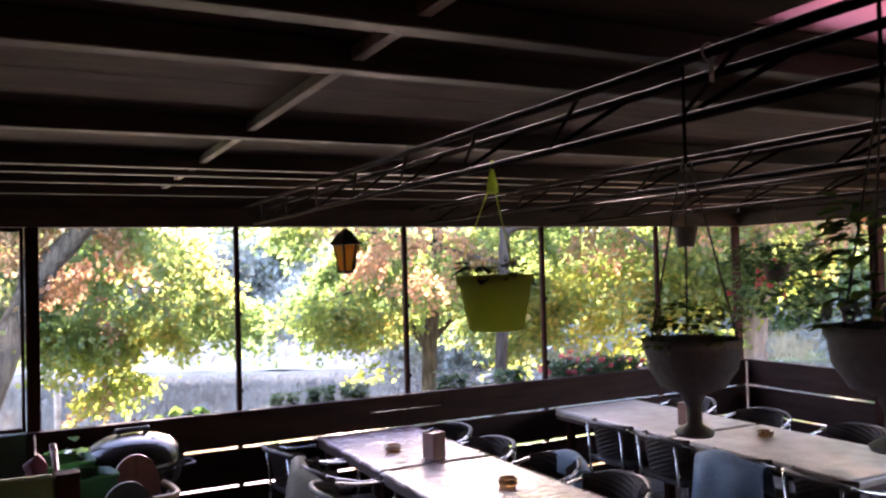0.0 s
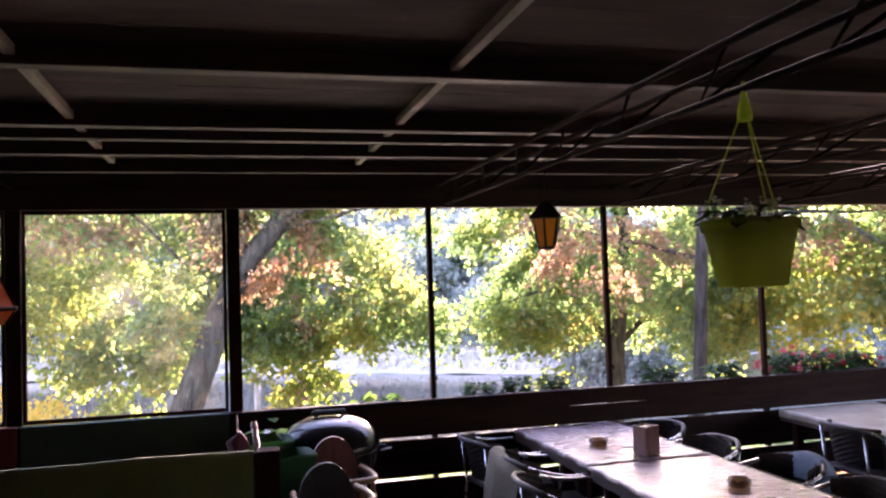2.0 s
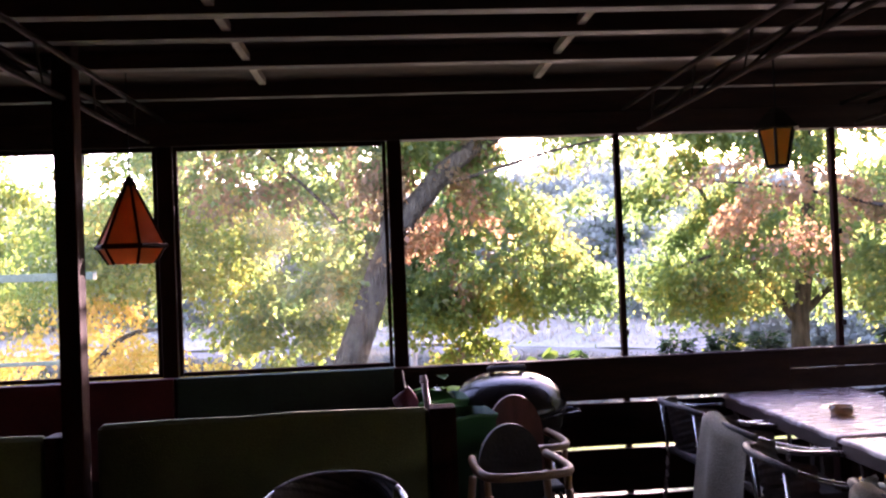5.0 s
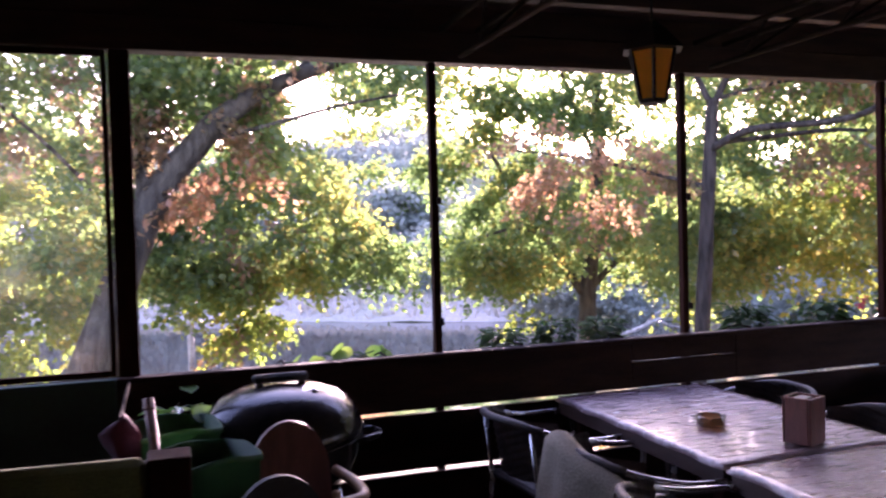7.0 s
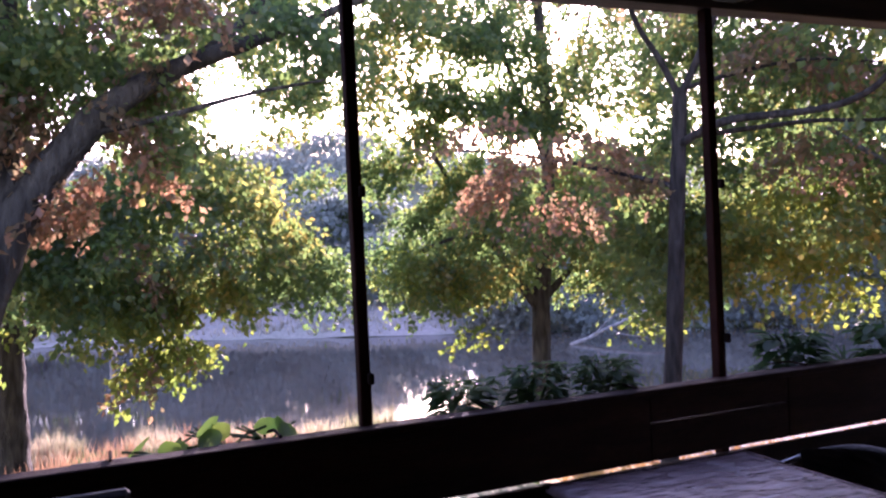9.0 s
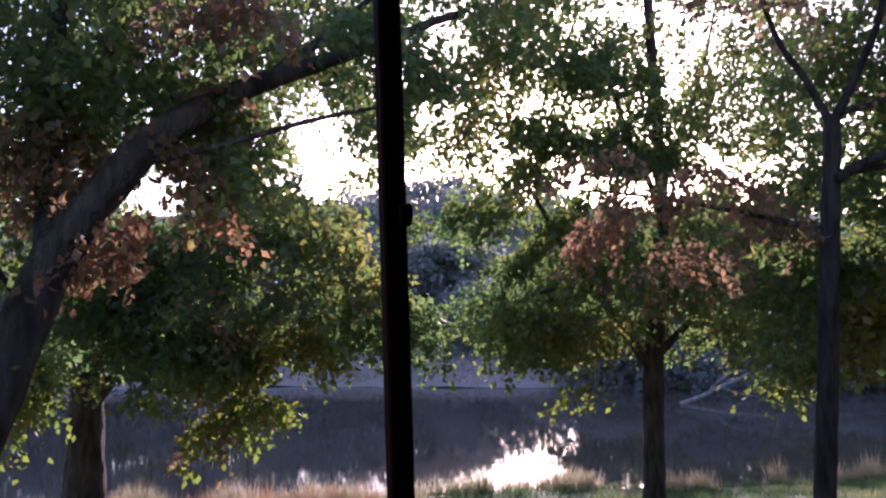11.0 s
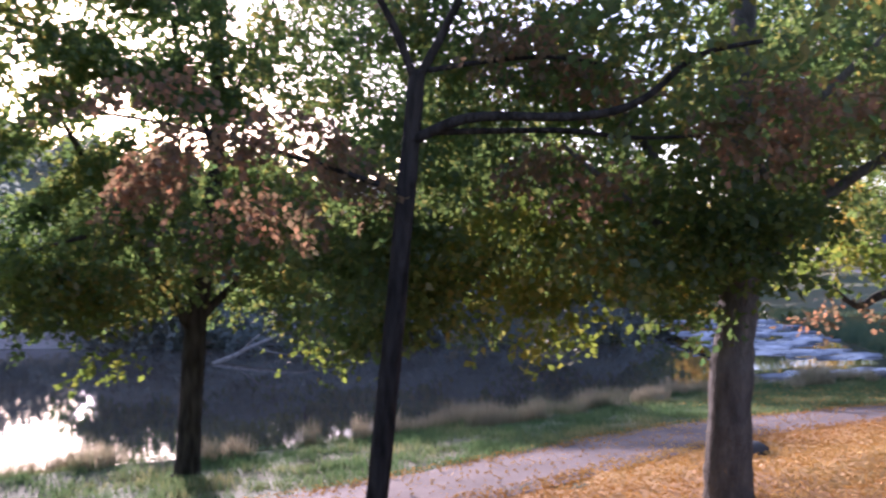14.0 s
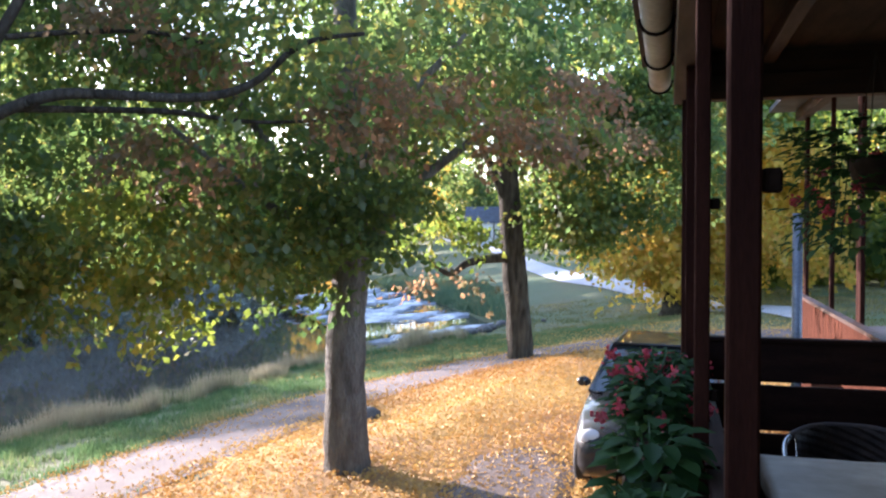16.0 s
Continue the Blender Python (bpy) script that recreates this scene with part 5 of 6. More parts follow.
plain = chair(pose(2.72, 5.62, 0, 0, 0, 88), "bistro chair of bent aluminium tube with dark rattan")
for x, y, r in ((2.72, 5.0, 92), (2.8, 4.36, 86), (2.8, 3.72, 95), (1.78, 5.68, -84), (1.84, 5.05, -94), (1.73, 4.45, -97), (1.85, 3.86, -88), (5.1, 5.5, 90), (5.1, 4.72, 93), (5.12, 3.9, 88), (4.2, 5.1, -90), (4.2, 4.5, -92), (4.2, 3.82, -88), (-0.28, 4.2, 178), (5.12, 3.25, 92), (4.2, 3.2, -94)):
    copy_thing(plain, pose(x, y, 0, 0, 0, r))

DENIM = mat("faded_blue_fleece", (0.3, 0.38, 0.46), 0.95, (0.2, 0.27, 0.34), 5, 120, 0.5)
BEIGE = mat("beige_blanket", (0.5, 0.43, 0.31), 0.95, (0.36, 0.31, 0.22), 5, 120, 0.5)


def blanket(m, material, label, front=0.2, behind=0.42, half=0.27, seed=0, tilt=0.0):
    """A blanket hung over a chair's back rail."""
    bm = bmesh.new()
    rows_, cols = 26, 22
    grid_ = []
    for j in range(rows_ + 1):
        s = -front + (front + behind) * j / rows_
        row = []
        for i in range(cols + 1):
            u = i / cols * 2 - 1
            arc = 0.07 * u * u
            fold = 0.016 * math.sin(u * 7 + seed) * min(1, abs(s) * 5)
            top = 0.778 - 0.06 * u * u + 0.006 * math.sin(u * 5 + seed) - tilt * (u + 1)
            if abs(s) < 0.04:
                y, z = -0.31 - s * 0.9, top - s * s * 6
            else:
                y, z = -0.31 - math.copysign(0.036, s) - s * 0.12 + fold, top - abs(s) + 0.02
            z += 0.03 * u * (1 if s > 0 else -1) * min(1, abs(s) * 3)
            row.append(bm.verts.new((u * half * (1 + 0.1 * min(1, abs(s) * 3)), y + arc, z)))
        grid_.append(row)
    for r0, r1 in zip(grid_, grid_[1:]):
        for k in range(cols):
            bm.faces.new((r0[k], r0[k + 1], r1[k + 1], r1[k]))
    bmesh.ops.solidify(bm, geom=bm.faces[:], thickness=0.008)
    ob = part("blanket", bm, material, smooth=True)
    ob.matrix_basis = m
    return tagged(ob, label, "blanket", "blankets over chairs")


blanket(pose(2.8, 4.36, 0, 0, 0, 86), DENIM, "faded blue fleece blanket draped over a chair back", 0.16, 0.3, seed=1)
blanket(pose(4.2, 3.82, 0, 0, 0, -88), DENIM, "faded blue fleece blanket hung over a chair back", 0.2, 0.45, seed=2)
blanket(pose(1.84, 5.05, 0.03, 0, 0, -94), BEIGE, "beige blanket draped over a chair back", 0.2, 0.5, 0.29, seed=3, tilt=0.03)
blanket(pose(1.85, 3.86, 0, 0, 0, -88), BEIGE, "beige blanket folded over a chair back", 0.12, 0.2, 0.14, seed=4)

# ---- on the tables ----
AMBER_GLASS = glass_mat("brown_glass", (0.32, 0.15, 0.05), 0.08, 0.75)
REDWOOD = mat("red_brown_menu_box", (0.16, 0.05, 0.035), 0.4, (0.1, 0.03, 0.02), 6, 60, 0.15, stretch=(6, 6, 1))


def ashtray(x, y):
    bm = lathe(bmesh.new(), [(0.045, 0), (0.055, 0.006), (0.06, 0.04), (0.056, 0.043), (0.049, 0.041), (0.044, 0.012), (0.01, 0.01)], 28)
    for v in bm.verts:
        a = math.atan2(v.co.y, v.co.x)
        if v.co.z > 0.035 and abs((a + 0.4) % (math.tau / 3) - 0.3) < 0.16:
            v.co.z -= 0.01
    ob = part("ashtray", bm, AMBER_GLASS, smooth=True)
    ob.matrix_basis = pose(x, y, 0.732)
    tagged(ob, "round brown glass ashtray on a table", "ashtray", "ashtrays")


for x, y in ((2.23, 5.2), (2.43, 4.02), (4.62, 4.12)):
    ashtray(x, y)


def menu_box(x, y, r):
    b = thing("menu_holder", "red-brown wooden menu box standing on the table", "menu holder", pose(x, y, 0.732, 0, 0, r), "menu holders")
    for x0, x1, y0, y1 in ((-0.055, 0.055, -0.055, -0.045), (-0.055, 0.055, 0.045, 0.055), (-0.055, -0.045, -0.0445, 0.0445), (0.045, 0.055, -0.0445, 0.0445)):
        part("side", boxed(x0, x1, y0, y1, 0, 0.17, 0.003), REDWOOD, b)
    part("bottom", boxed(-0.0445, 0.0445, -0.0445, 0.0445, 0, 0.01, 0.0), REDWOOD, b)
    part("cards", boxed(-0.03, 0.03, -0.02, 0.025, 0.01, 0.165, 0.002), TERRACOTTA, b)


menu_box(2.38, 4.86, 20)
menu_box(4.5, 4.75, 15)

# ---- kettle grill ----
ENAMEL = mat("black_enamel", (0.009, 0.008, 0.008), 0.16, (0.02, 0.015, 0.012), 6, 60, 0.06, spec=0.22)
grill = thing("kettle_grill", "black enamelled kettle grill with a domed lid", "grill", pose(0.6, 5.7, 0) @ Matrix.Diagonal((1.1, 1.1, 1.0, 1)))
part("bowl", lathe(bmesh.new(), [(0.04, 0.5), (0.14, 0.52), (0.23, 0.59), (0.275, 0.68), (0.285, 0.74), (0.29, 0.745), (0.29, 0.752), (0.27, 0.752)], 40), ENAMEL, grill, smooth=True)
lid = part("lid", lathe(bmesh.new(), [(0.27, 0.753), (0.292, 0.755), (0.294, 0.775), (0.286, 0.8), (0.26, 0.865), (0.21, 0.915), (0.14, 0.945), (0.06, 0.958), (0.005, 0.96)], 40), ENAMEL, grill, smooth=True)
grip = boxed(-0.1, 0.1, -0.018, 0.018, 0.966, 0.998, 0.01)
for x in (-0.075, 0.075):
    box(grip, x - 0.012, x + 0.012, -0.012, 0.012, 0.93, 0.966)
part("lid_handle", grip, RUBBER, lid)
part("vent", lathe(bmesh.new(), [(0.042, 0), (0.042, 0.006), (0.012, 0.009), (0.012, 0.02), (0.002, 0.022)], 24, (0, 0, 0)), ALU, lid).matrix_basis = pose(0.1, -0.1, 0.932, 22, 22, 0)
part("side_handle", tube(bmesh.new(), curve_pts([(0.28, -0.07, 0.72), (0.34, -0.06, 0.73), (0.35, 0, 0.73), (0.34, 0.06, 0.73), (0.28, 0.07, 0.72)], 4), 0.012, 8), ENAMEL, grill, smooth=True)
for a in (90, 210, 330):
    ca, sa = math.cos(radians(a)), math.sin(radians(a))
    part("leg", tube(bmesh.new(), [(0.2 * ca, 0.2 * sa, 0.56), (0.33 * ca, 0.33 * sa, 0.0)], 0.012, 8), ALU, grill, smooth=True)
part("ash_pan", lathe(bmesh.new(), [(0.02, 0.3), (0.16, 0.31), (0.17, 0.33), (0.165, 0.335), (0.02, 0.315)], 28), ALU, grill, smooth=True)

# ---- high chairs ----
PINE = mat("varnished_beech", (0.33, 0.19, 0.09), 0.4, (0.24, 0.13, 0.06), 4, 40, 0.15, stretch=(1, 1, 5))
DARKSEAT = mat("dark_seat_cover", (0.03, 0.028, 0.026), 0.7, (0.02, 0.018, 0.017), 8, 60, 0.3)


def arch(bm, half, z0, z1, y0, y1):
    prof = [(-half, z0)] + [(-half * math.cos(a), z0 + (z1 - z0) * (0.45 + 0.55 * math.sin(a))) for a in [math.pi * k / 14 for k in range(15)]] + [(half, z0)]
    f = [bm.verts.new((x, y0, z)) for x, z in prof]
    b = [bm.verts.new((x, y1, z)) for x, z in prof]
    bm.faces.new(f[::-1])
    bm.faces.new(b)
    for k in range(len(prof)):
        j = (k + 1) % len(prof)
        bm.faces.new((f[k], f[j], b[j], b[k]))
    return bm


def high_chair(m, label, back_mat, top):
    h = thing("high_chair", label, "high chair", m, "high chairs")
    for x in (-1, 1):
        for y in (-1, 1):
            part("leg", tube(bmesh.new(), [(x * 0.22, y * 0.22, 0), (x * 0.17, y * 0.16, 0.62)], 0.018, 8), PINE, h, smooth=True)
        part("arm_post", tube(bmesh.new(), [(x * 0.17, -0.15, 0.6), (x * 0.175, -0.15, 0.7)], 0.014, 8), PINE, h, smooth=True)
        part("rail", tube(bmesh.new(), [(x * 0.2, -0.2, 0.25), (x * 0.2, 0.2, 0.25)], 0.012, 8), PINE, h, smooth=True)
    part("seat", boxed(-0.17, 0.17, -0.16, 0.16, 0.48, 0.51, 0.01), DARKSEAT, h)
    part("backrest", arch(bmesh.new(), 0.145, 0.51, top, 0.13, 0.155), back_mat, h)
    ring = curve_pts([(-0.17, 0.16, 0.7), (-0.19, 0.0, 0.7), (-0.18, -0.15, 0.7), (-0.1, -0.2, 0.7), (0.1, -0.2, 0.7), (0.18, -0.15, 0.7), (0.19, 0.0, 0.7), (0.17, 0.16, 0.7)], 4)
    part("arm_ring", tube(bmesh.new(), ring, 0.019, 8), PINE, h, "pale beech arm ring", smooth=True)
    return h


high_chair(pose(0.49, 4.7, 0, 0, 0, 6), "beech high chair with a dark padded arched back", DARKSEAT, 0.85)
high_chair(pose(0.58, 5.16, 0, 0, 0, 4), "beech high chair with an arched wooden back", REDWOOD, 0.9)

# ---- benches with olive backs ----
OLIVE = mat("olive_green_cloth", (0.12, 0.13, 0.04), 0.9, (0.09, 0.1, 0.03), 4, 140, 0.3)


def bench(x0, x1, z, label):
    b = thing("bench", label, "bench", group="benches")
    bm = boxed(x0 + 0.01, x1 - 0.08, 4.84, 4.9, 0.1, z, 0.02)
    bmesh.ops.subdivide_edges(bm, edges=bm.edges[:], cuts=4, use_grid_fill=True)
    for v in bm.verts:
        v.co.z += 0.012 * noise.noise(v.co * 3)
        v.co.y += 0.01 * noise.noise(v.co * 4)
    part("back_cloth", bm, OLIVE, b, "olive green cloth over the bench back", smooth=True)
    part("frame", boxed(x0, x1 - 0.06, 4.905, 4.94, 0.05, z - 0.03), WOOD, b)
    part("end_post", boxed(x1 - 0.078, x1 + 0.04, 4.83, 4.95, 0, z - 0.005), WOOD_Z, b)
    part("seat", boxed(x0, x1, 4.945, 5.4, 0.38, 0.43), WOOD, b)
    for x in (x0 + 0.05, x1 - 0.1):
        part("leg", boxed(x, x + 0.06, 5.3, 5.36, 0, 0.38), WOOD_Z, b)


bench(-1.33, 0.2, 0.94, "wooden bench with an olive green cloth back")
bench(-4.0, -1.46, 0.9, "wooden bench with a lower olive cloth back")
tagged(part("post", boxed(-1.45, -1.36, 4.8, 4.89, 0, 2.6), WOOD_Z), "dark wooden roof post by the benches", "post", kind="structure")
GREENPAINT = mat("dark_green_board", (0.012, 0.045, 0.026), 0.6, (0.008, 0.03, 0.018), 3, 40, 0.15)
REDPAINT = mat("dark_red_board", (0.12, 0.015, 0.015), 0.6, (0.08, 0.01, 0.01), 3, 40, 0.15)
tagged(part("painted_board", boxed(-1.28, -0.02, 6.045, 6.08, 0.4, 0.968), GREENPAINT), "dark green painted board along the parapet", "board")
tagged(part("painted_board", boxed(-4.9, -1.3, 6.045, 6.08, 0.4, 0.968), REDPAINT), "dark red painted board along the parapet", "board")

# garden things beside the bench
GREENPLASTIC = leaf_mat("green_plastic", (0.035, 0.095, 0.045), (0.042, 0.11, 0.052), (0.05, 0.12, 0.06), 0.5, 0.8, 0.3, 4)
MAGENTA = mat("magenta_cloth", (0.055, 0.006, 0.02), 0.9, (0.035, 0.004, 0.012), 6, 90, 0.3)
BAMBOO = mat("pinkish_bamboo", (0.28, 0.17, 0.13), 0.6, (0.2, 0.12, 0.09), 6, 60, 0.1)


def tub(x, y, h, half, turn):
    """A square flaring planter with a bowed rim, half filled with dry soil."""
    t = thing("planter_tub", "square green plastic planter with dry soil", "tub", pose(x, y, 0, 0, 0, turn), "green tubs")
    rings = [(0.8, 0.0, 0), (0.98, h - 0.02, 0.006), (1.04, h - 0.02, 0.008), (1.04, h, 0.008), (1.0, h, 0.006), (0.94, h - 0.16, 0), (0.8, h - 0.16, 0)]
    bm = bmesh.new()
    loops = []
    for f, z, bow in rings:
        ring = []
        for k in range(32):
            a = k / 32 * math.tau + math.pi / 4
            c, sn = math.cos(a), math.sin(a)
            q = 1 / (abs(c) ** 9 + abs(sn) ** 9) ** (1 / 9)
            ring.append(bm.verts.new((half * f * q * c, half * f * q * sn, z + bow * math.cos(4 * a))))
        loops.append(ring)
    for r0, r1 in zip(loops, loops[1:]):
        for k in range(32):
            bm.faces.new((r0[k], r0[(k + 1) % 32], r1[(k + 1) % 32], r1[k]))
    bm.faces.new(loops[0][::-1])
    part("pot", bm, GREENPLASTIC, t, smooth=True)
    bm = bmesh.new()
    bmesh.ops.create_grid(bm, x_segments=10, y_segments=10, size=half * 0.85)
    for v in bm.verts:
        v.co.z = h - 0.1 + 0.05 * noise.noise(v.co * 22 + Vector((x, y, 0)))
    part("soil", bm, SOIL, t, smooth=True)


tub(0.29, 5.2, 0.85, 0.14, 22)
tub(0.19, 5.52, 0.88, 0.145, 14)
bm = tube(bmesh.new(), [(0.22, 5.15, 0.0), (0.12, 5.3, 1.02)], 0.017, 10)
cane = thing("bamboo_cane", "pinkish bamboo cane leaning by the bench", "cane")
part("cane", bm, BAMBOO, cane, smooth=True)
for k in range(7):
    z = 0.15 + k * 0.14
    p = Vector((0.22, 5.15, 0)).lerp(Vector((0.12, 5.3, 1.02)), z / 1.02)
    part("ring", lathe(bmesh.new(), [(0.018, -0.006), (0.022, 0), (0.018, 0.006)], 12, p), BAMBOO, cane)
bm = bmesh.new()
bmesh.ops.create_icosphere(bm, subdivisions=3, radius=0.1, matrix=Matrix.Translation((0.03, 5.35, 0.82)) @ Matrix.Diagonal((0.5, 0.4, 1.5, 1)))
for v in bm.verts:
    v.co += Vector((noise.noise(v.co * 14), noise.noise(v.co * 14 + Vector((3, 0, 0))), 0.4 * noise.noise(v.co * 9))) * 0.06
bm2 = part("hanging_cloth", bm, MAGENTA, smooth=True)
tagged(bm2, "bunched magenta cloth hanging behind the bench", "cloth")
tagged(part("hook", tube(bmesh.new(), [(0.03, 6.08, 0.95), (0.03, 5.35, 0.95), (0.03, 5.35, 0.86)], 0.006, 6), STEEL), "thin steel hook rod on the parapet", "hook")
r9 = np.random.default_rng(9)
pot = thing("potted_plant", "leafy plant in a pot behind the grill", "plant", pose(0.3, 5.85, 0))
part("pot", lathe(bmesh.new(), [(0.09, 0), (0.13, 0.62), (0.14, 0.62), (0.14, 0.66), (0.12, 0.66), (0.11, 0.6), (0.01, 0.6)], 24), TERRACOTTA, pot, smooth=True)
bm = bmesh.new()
big_leaves(bm, r9, (0, 0, 0.64), (0.17, 0.14, 0.26), 34, 0.1)
tagged(part("foliage", bm, LIMELEAF, pot, smooth=True), kind="stuff")
bm = bmesh.new()
for k in range(6):
    a = k
    tube(bm, [(0, 0, 0.6), (0.05 * math.cos(a), 0.05 * math.sin(a), 0.75), (0.1 * math.cos(a), 0.1 * math.sin(a), 0.86)], 0.004, 5)
tagged(part("stem_tuft", bm, POTLEAF, pot), kind="stuff")
bm = bmesh.new()
flowers(bm, r9, (0, 0, 0.75), (0.14, 0.1, 0.13), 3, 0.018)
tagged(part("blossom_cluster", bm, PETAL_WHITE, pot), kind="stuff")

# ---- hanging lamps ----
BLACKMETAL = mat("black_lantern_metal", (0.018, 0.016, 0.014), 0.6, (0.03, 0.022, 0.018), 8, 80, 0.1, spec=0.25)
AMBER = leaf_mat("amber_frosted_glass", (0.5, 0.35, 0.1), (0.52, 0.37, 0.11), (0.54, 0.39, 0.12), 0.5, 0.8, 0.9, 9)
SHADE = leaf_mat("orange_lamp_shade", (0.24, 0.075, 0.02), (0.3, 0.1, 0.025), (0.34, 0.13, 0.03), 0.5, 0.8, 0.6, 9)


def poly_ring(bm, n, r, z, turn=0.0):
    return [bm.verts.new((r * math.cos(turn + k * math.tau / n), r * math.sin(turn + k * math.tau / n), z)) for k in range(n)]


lan = thing("lantern", "black hexagonal lantern with amber glass panes", "lantern", pose(1.83, 4.95, 1.98))
bm = bmesh.new()
r0, r1, r2 = poly_ring(bm, 6, 0.115, 0.17), poly_ring(bm, 6, 0.05, 0.245), poly_ring(bm, 6, 0.012, 0.275)
for a, b in ((r0, r1), (r1, r2)):
    for k in range(6):
        bm.faces.new((a[k], a[(k + 1) % 6], b[(k + 1) % 6], b[k]))
bm.faces.new(r0[::-1])
bm.faces.new(r2)
part("roof", bm, BLACKMETAL, lan)
for k in range(6):
    a, b = k * math.tau / 6, (k + 1) * math.tau / 6
    part("bar", tube(bmesh.new(), [(0.05 * math.cos(a), 0.05 * math.sin(a), 0.0), (0.085 * math.cos(a), 0.085 * math.sin(a), 0.17)], 0.007, 6), BLACKMETAL, lan)
    bm = bmesh.new()
    q = [Vector((0.05 * math.cos(a), 0.05 * math.sin(a), 0.0)), Vector((0.05 * math.cos(b), 0.05 * math.sin(b), 0.0)), Vector((0.085 * math.cos(b), 0.085 * math.sin(b), 0.17)), Vector((0.085 * math.cos(a), 0.085 * math.sin(a), 0.17))]
    bm.faces.new([bm.verts.new(p * 0.97) for p in q])
    bmesh.ops.solidify(bm, geom=bm.faces[:], thickness=0.003)
    part("pane", bm, AMBER, lan)
part("base", lathe(bmesh.new(), [(0.01, -0.02), (0.05, -0.012), (0.058, 0.0), (0.03, 0.006)], 6), BLACKMETAL, lan)
part("chain", tube(bmesh.new(), [(0, 0, 0.27), (0, 0, 0.52)], 0.005, 6), BLACKMETAL, lan)

pyr = thing("pendant_lamp", "pyramid pendant lamp with orange panes and wooden rim", "lamp", pose(-1.3, 5.35, 1.62))
bm = bmesh.new()
top, mid, low = poly_ring(bm, 6, 0.02, 0.41), poly_ring(bm, 6, 0.165, 0.1), poly_ring(bm, 6, 0.11, 0.015)
for a, b in ((top, mid), (mid, low)):
    for k in range(6):
        bm.faces.new((a[k], a[(k + 1) % 6], b[(k + 1) % 6], b[k]))
part("shade", bm, SHADE, pyr, "glowing orange shade panes")
for k in range(6):
    a, b = k * math.tau / 6, (k + 1) * math.tau / 6
    part("rib", tube(bmesh.new(), [(0.02 * math.cos(a), 0.02 * math.sin(a), 0.41), (0.168 * math.cos(a), 0.168 * math.sin(a), 0.1), (0.112 * math.cos(a), 0.112 * math.sin(a), 0.015)], 0.008, 6), WOOD_Z, pyr)
    part("rim", tube(bmesh.new(), [(0.17 * math.cos(a), 0.17 * math.sin(a), 0.1), (0.17 * math.cos(b), 0.17 * math.sin(b), 0.1)], 0.013, 6), WOOD_Z, pyr)
part("cap", lathe(bmesh.new(), [(0.03, 0.4), (0.03, 0.42), (0.008, 0.45)], 12), WOOD_Z, pyr)
part("cord", tube(bmesh.new(), [(0, 0, 0.44), (0, 0, 0.98)], 0.004, 6), BLACKMETAL, pyr)

# ---- hanging planters ----
LIMEPOT = leaf_mat("lime_green_plastic", (0.48, 0.54, 0.12), (0.5, 0.56, 0.125), (0.51, 0.57, 0.13), 0.9, 0.8, 0.6, 2)
GREYPOT = mat("grey_plastic_urn", (0.36, 0.38, 0.43), 0.5, (0.26, 0.275, 0.31), 5, 60, 0.08)
hp = thing("hanging_planter", "lime green hanging planter with dark leaves", "planter", pose(1.52, 2.56, 1.75))
part("pot", lathe(bmesh.new(), [(0.09, 0), (0.1, 0.004), (0.132, 0.165), (0.142, 0.167), (0.144, 0.2), (0.134, 0.2), (0.126, 0.17), (0.09, 0.15), (0.01, 0.15)], 36), LIMEPOT, hp, smooth=True)
for k in range(3):
    a = k * math.tau / 3 + 0.5
    part("strap", tube(bmesh.new(), [(0.14 * math.cos(a), 0.14 * math.sin(a), 0.195), (0.012 * math.cos(a), 0.012 * math.sin(a), 0.52)], 0.0022, 6), LIMEPOT, hp)
part("hanger", lathe(bmesh.new(), [(0.022, 0.5), (0.02, 0.53), (0.008, 0.58), (0.006, 0.62)], 10), LIMEPOT, hp, smooth=True)
bm = bmesh.new()
big_leaves(bm, r9, (0, 0, 0.17), (0.12, 0.12, 0.07), 60, 0.06)
tagged(part("plant", bm, POTLEAF, hp, smooth=True), kind="stuff")
for _ in range(5):
    bm = bmesh.new()
    flowers(bm, r9, (0, 0, 0.18), (0.08, 0.08, 0.08), 1, 0.02)
    part("blossom", bm, PETAL_WHITE, hp, "small white blossom")


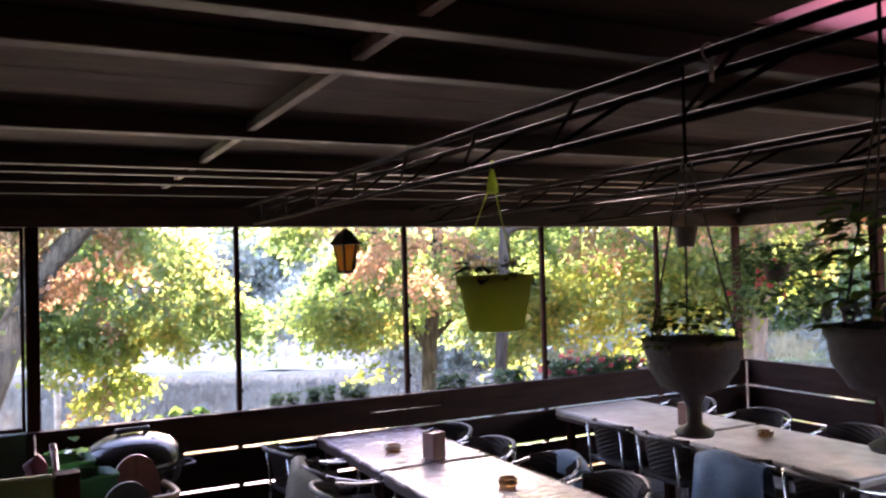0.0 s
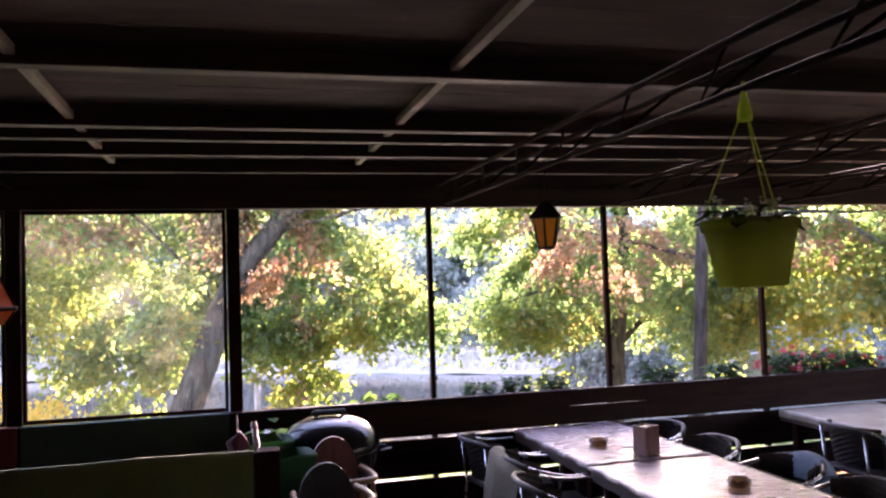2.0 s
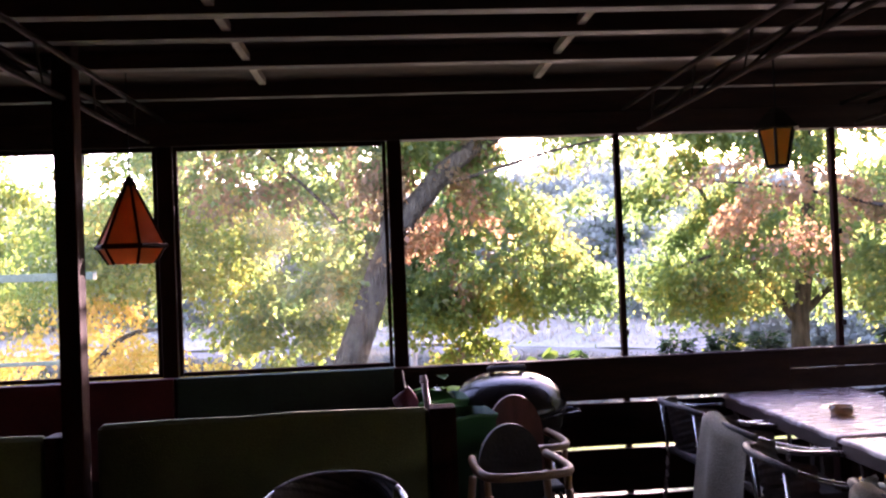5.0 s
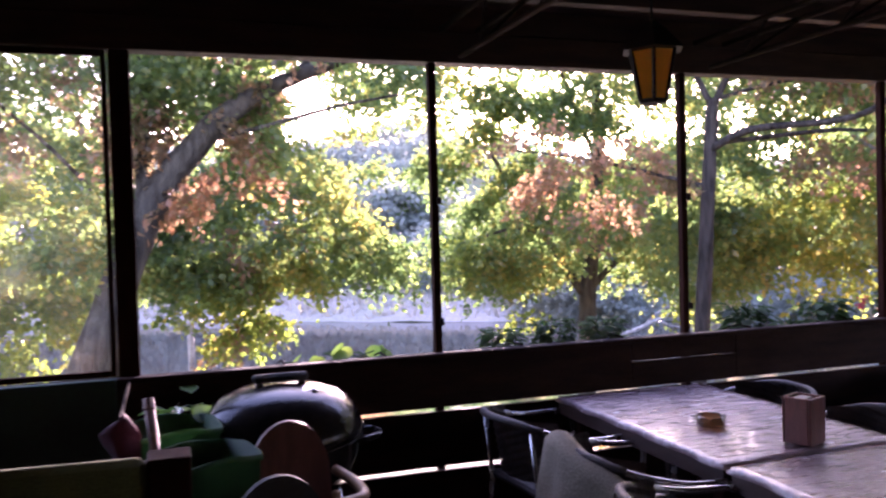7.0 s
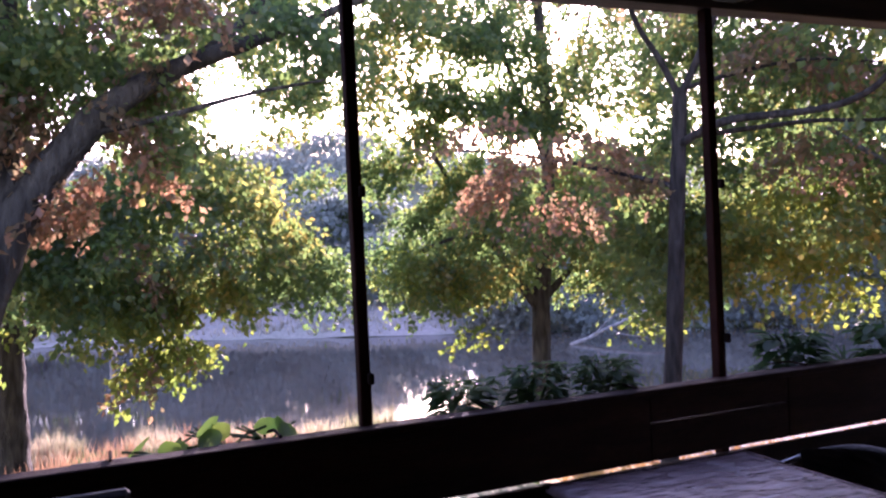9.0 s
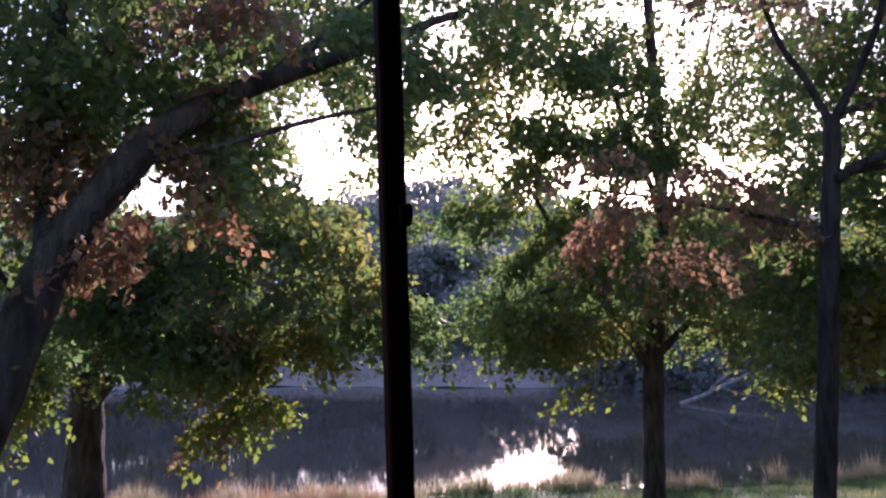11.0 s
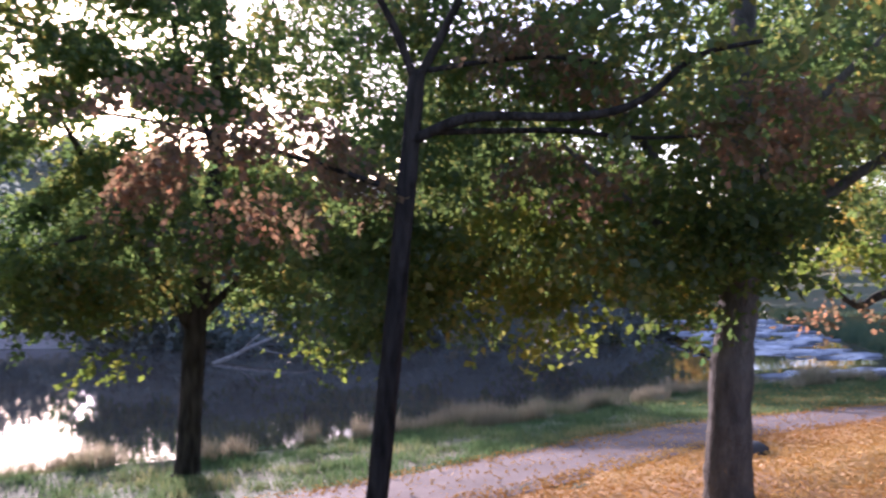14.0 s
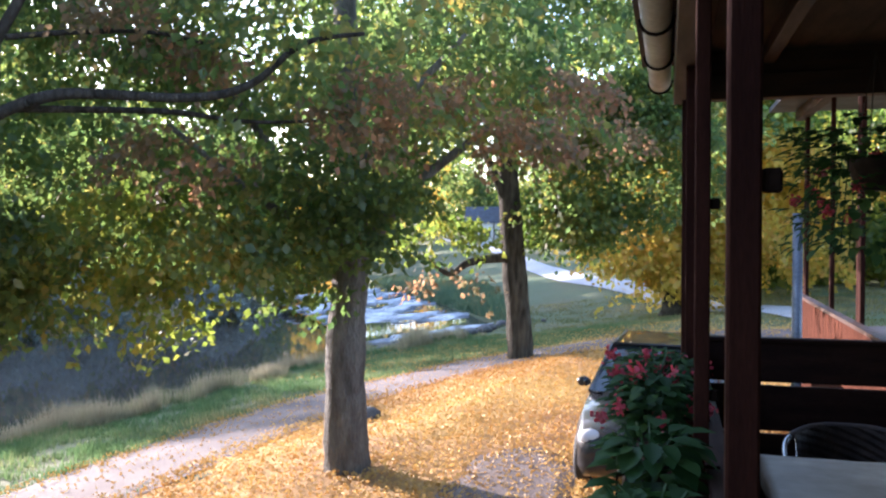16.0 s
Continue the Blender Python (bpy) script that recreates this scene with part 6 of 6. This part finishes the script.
def urn(x, y, z, leaf, seed, tall, n, size, scrolls):
    u = thing("hanging_urn", "grey footed urn planter hanging on cords", "planter", pose(x, y, z), "hanging urns")
    part("bowl", lathe(bmesh.new(), [(0.045, 0), (0.05, 0.01), (0.02, 0.03), (0.018, 0.07), (0.03, 0.105), (0.08, 0.125), (0.11, 0.17), (0.118, 0.22), (0.124, 0.225), (0.124, 0.245), (0.112, 0.245), (0.105, 0.2), (0.01, 0.2)], 36), GREYPOT, u, smooth=True)
    for k in range(scrolls):
        a = k * math.tau / 10
        sp = [(0.12 * math.cos(a) + 0.022 * math.cos(q) * -math.sin(a) * (1 - q / 9), 0.12 * math.sin(a) + 0.022 * math.cos(q) * math.cos(a) * (1 - q / 9), 0.27 + 0.022 * math.sin(q) * (1 - q / 9)) for q in [w * 0.5 for w in range(15)]]
        part("scroll", tube(bmesh.new(), sp, 0.005, 5), GREYPOT, u)
    for k in range(3):
        a = k * math.tau / 3 + 0.9
        part("cord", tube(bmesh.new(), [(0.12 * math.cos(a), 0.12 * math.sin(a), 0.24), (0.01 * math.cos(a), 0.01 * math.sin(a), 0.7)], 0.003, 5), RATTAN, u)
    part("hook", tube(bmesh.new(), [(0, 0, 0.69), (0, 0, 0.97 - (z - 1.54))], 0.005, 6), STEEL, u)
    r = np.random.default_rng(seed)
    bm = bmesh.new()
    big_leaves(bm, r, (0, 0, 0.2), (0.12, 0.12, tall), n, size)
    tagged(part("plant", bm, leaf, u, smooth=True), kind="stuff")
    return u


urn(1.5, 1.56, 1.54, LIMELEAF, 1, 0.14, 420, 0.026, 0)
urn(1.5, 1.02, 1.6, LIMELEAF, 2, 0.3, 200, 0.05, 10)
small = thing("hanging_pot", "small dark pot hanging under the roof", "planter", pose(4.78, 5.0, 2.1))
part("pot", lathe(bmesh.new(), [(0.07, 0), (0.1, 0.16), (0.105, 0.17), (0.09, 0.17), (0.01, 0.14)], 24), RATTAN, small, smooth=True)
for k in range(3):
    a = k * math.tau / 3
    part("cord", tube(bmesh.new(), [(0.1 * math.cos(a), 0.1 * math.sin(a), 0.16), (0, 0, 0.42)], 0.003, 5), RATTAN, small)


def basket(x, y, z, r_, label, seed, red):
    b = thing("hanging_basket", label, "planter", pose(x, y, z), "hanging baskets")
    part("pot", lathe(bmesh.new(), [(0.08, 0), (0.13, 0.15), (0.14, 0.16), (0.12, 0.16), (0.01, 0.13)], 24), RATTAN, b, smooth=True)
    r = np.random.default_rng(seed)
    bm = bmesh.new()
    big_leaves(bm, r, (0, 0, 0.1), (r_, r_, 0.25), 420, 0.075)
    big_leaves(bm, r, (0, 0, -0.36), (r_ * 0.95, r_ * 0.95, 0.5), 520, 0.07, 0.9)
    tagged(part("plant", bm, POTLEAF, b, smooth=True), kind="stuff")
    bm = bmesh.new()
    for k in range(16):
        a = k * 0.8
        tube(bm, [(0, 0, 0.12), (0.6 * r_ * math.cos(a), 0.6 * r_ * math.sin(a), 0.2), (r_ * 0.8 * math.cos(a), r_ * 0.8 * math.sin(a), -0.3)], 0.003, 4)
    tagged(part("stem_tuft", bm, POTLEAF, b), kind="stuff")
    if red:
        for _ in range(red):
            bm = bmesh.new()
            flowers(bm, r, (0, 0, -0.3), (r_ * 0.8, r_ * 0.8, 0.5), 1, 0.03)
            part("blossom", bm, PETAL_RED, b, "red geranium blossom")
    for k in range(3):
        a = k * math.tau / 3
        part("cord", tube(bmesh.new(), [(0.13 * math.cos(a), 0.13 * math.sin(a), 0.15), (0, 0, 2.47 - z)], 0.003, 5), RATTAN, b)


basket(6.1, 5.25, 1.78, 0.44, "hanging basket of trailing red geraniums", 3, 9)

# translucent red roof panel
tagged(part("roof_panel", boxed(1.702, 2.598, 1.153, 1.517, 2.604, 2.612, 0.0), leaf_mat("red_translucent_sheet", (0.3, 0.15, 0.14), (0.34, 0.17, 0.16), (0.34, 0.18, 0.17), 0.5, 0.8, 0.6)), "translucent reddish roof light panel", "panel", kind="structure")

# ---- annex beyond the side railing ----
ANNEXWOOD = mat("red_brown_annex_boards", (0.07, 0.024, 0.014), 0.85, (0.045, 0.016, 0.01), 3, 40, 0.25, stretch=(6, 6, 1), vary=0.15, spec=0.05)
annex = thing("annex", "red-brown boarded wooden annex with posts", "building")
for k in range(38):
    x = 7.6 + k * 0.2
    part("board", boxed(x, x + 0.194, 4.28, 4.31, -1.6, 0.5), ANNEXWOOD, annex)
part("sill", boxed(7.55, 15.25, 4.25, 4.36, 0.505, 0.55), WOOD, annex)
for x, w in ((8.6, 0.06), (11.3, 0.1), (12.9, 0.04), (14.9, 0.09)):
    part("post", boxed(x - w, x + w, 4.2, 4.25, -1.6, 3.2), WOOD_Z, annex)
part("beam", boxed(7.5, 15.3, 4.2, 4.34, 3.2, 3.36), WOOD, annex)
part("roof", boxed(7.3, 15.5, 1.0, 4.7, 3.365, 3.44), SLATE, annex)
tagged(part("downpipe", tube(bmesh.new(), [(8.7, 5.23, -1.6), (8.7, 5.23, 1.7)], 0.04, 14), mat("grey_zinc", (0.22, 0.23, 0.25), 0.5, (0.16, 0.17, 0.19), 5, 50, 0.1, metal=0.7), smooth=True), "grey zinc pipe standing before the annex", "pipe")

# light green garden frame upstream
FRAME = mat("light_green_paint", (0.13, 0.17, 0.11), 0.8, (0.1, 0.135, 0.09), 4, 50, 0.15)
gf = thing("garden_frame", "light green wooden garden frame on the bank", "frame")
for x in (-5.2, -3.25):
    part("upright", boxed(x - 0.05, x + 0.05, 9.7, 9.8, ground_z(x, 9.7) - 0.1, 1.55), FRAME, gf)
part("crossbar", boxed(-5.6, -3.0, 9.69, 9.81, 1.55, 1.63), FRAME, gf)
part("crossbar", boxed(-5.14, -3.31, 9.72, 9.78, 0.7, 0.74), FRAME, gf)

# raised landing at the start of the walk
land = thing("landing", "dark wooden landing with one step down", "steps", kind="structure")
part("platform", boxed(-1.2, 1.2, -2.5, 0.55, 0.003, 0.34), WOOD, land)
part("step", boxed(-1.2, 1.2, 0.555, 0.9, 0.003, 0.17), WOOD, land)
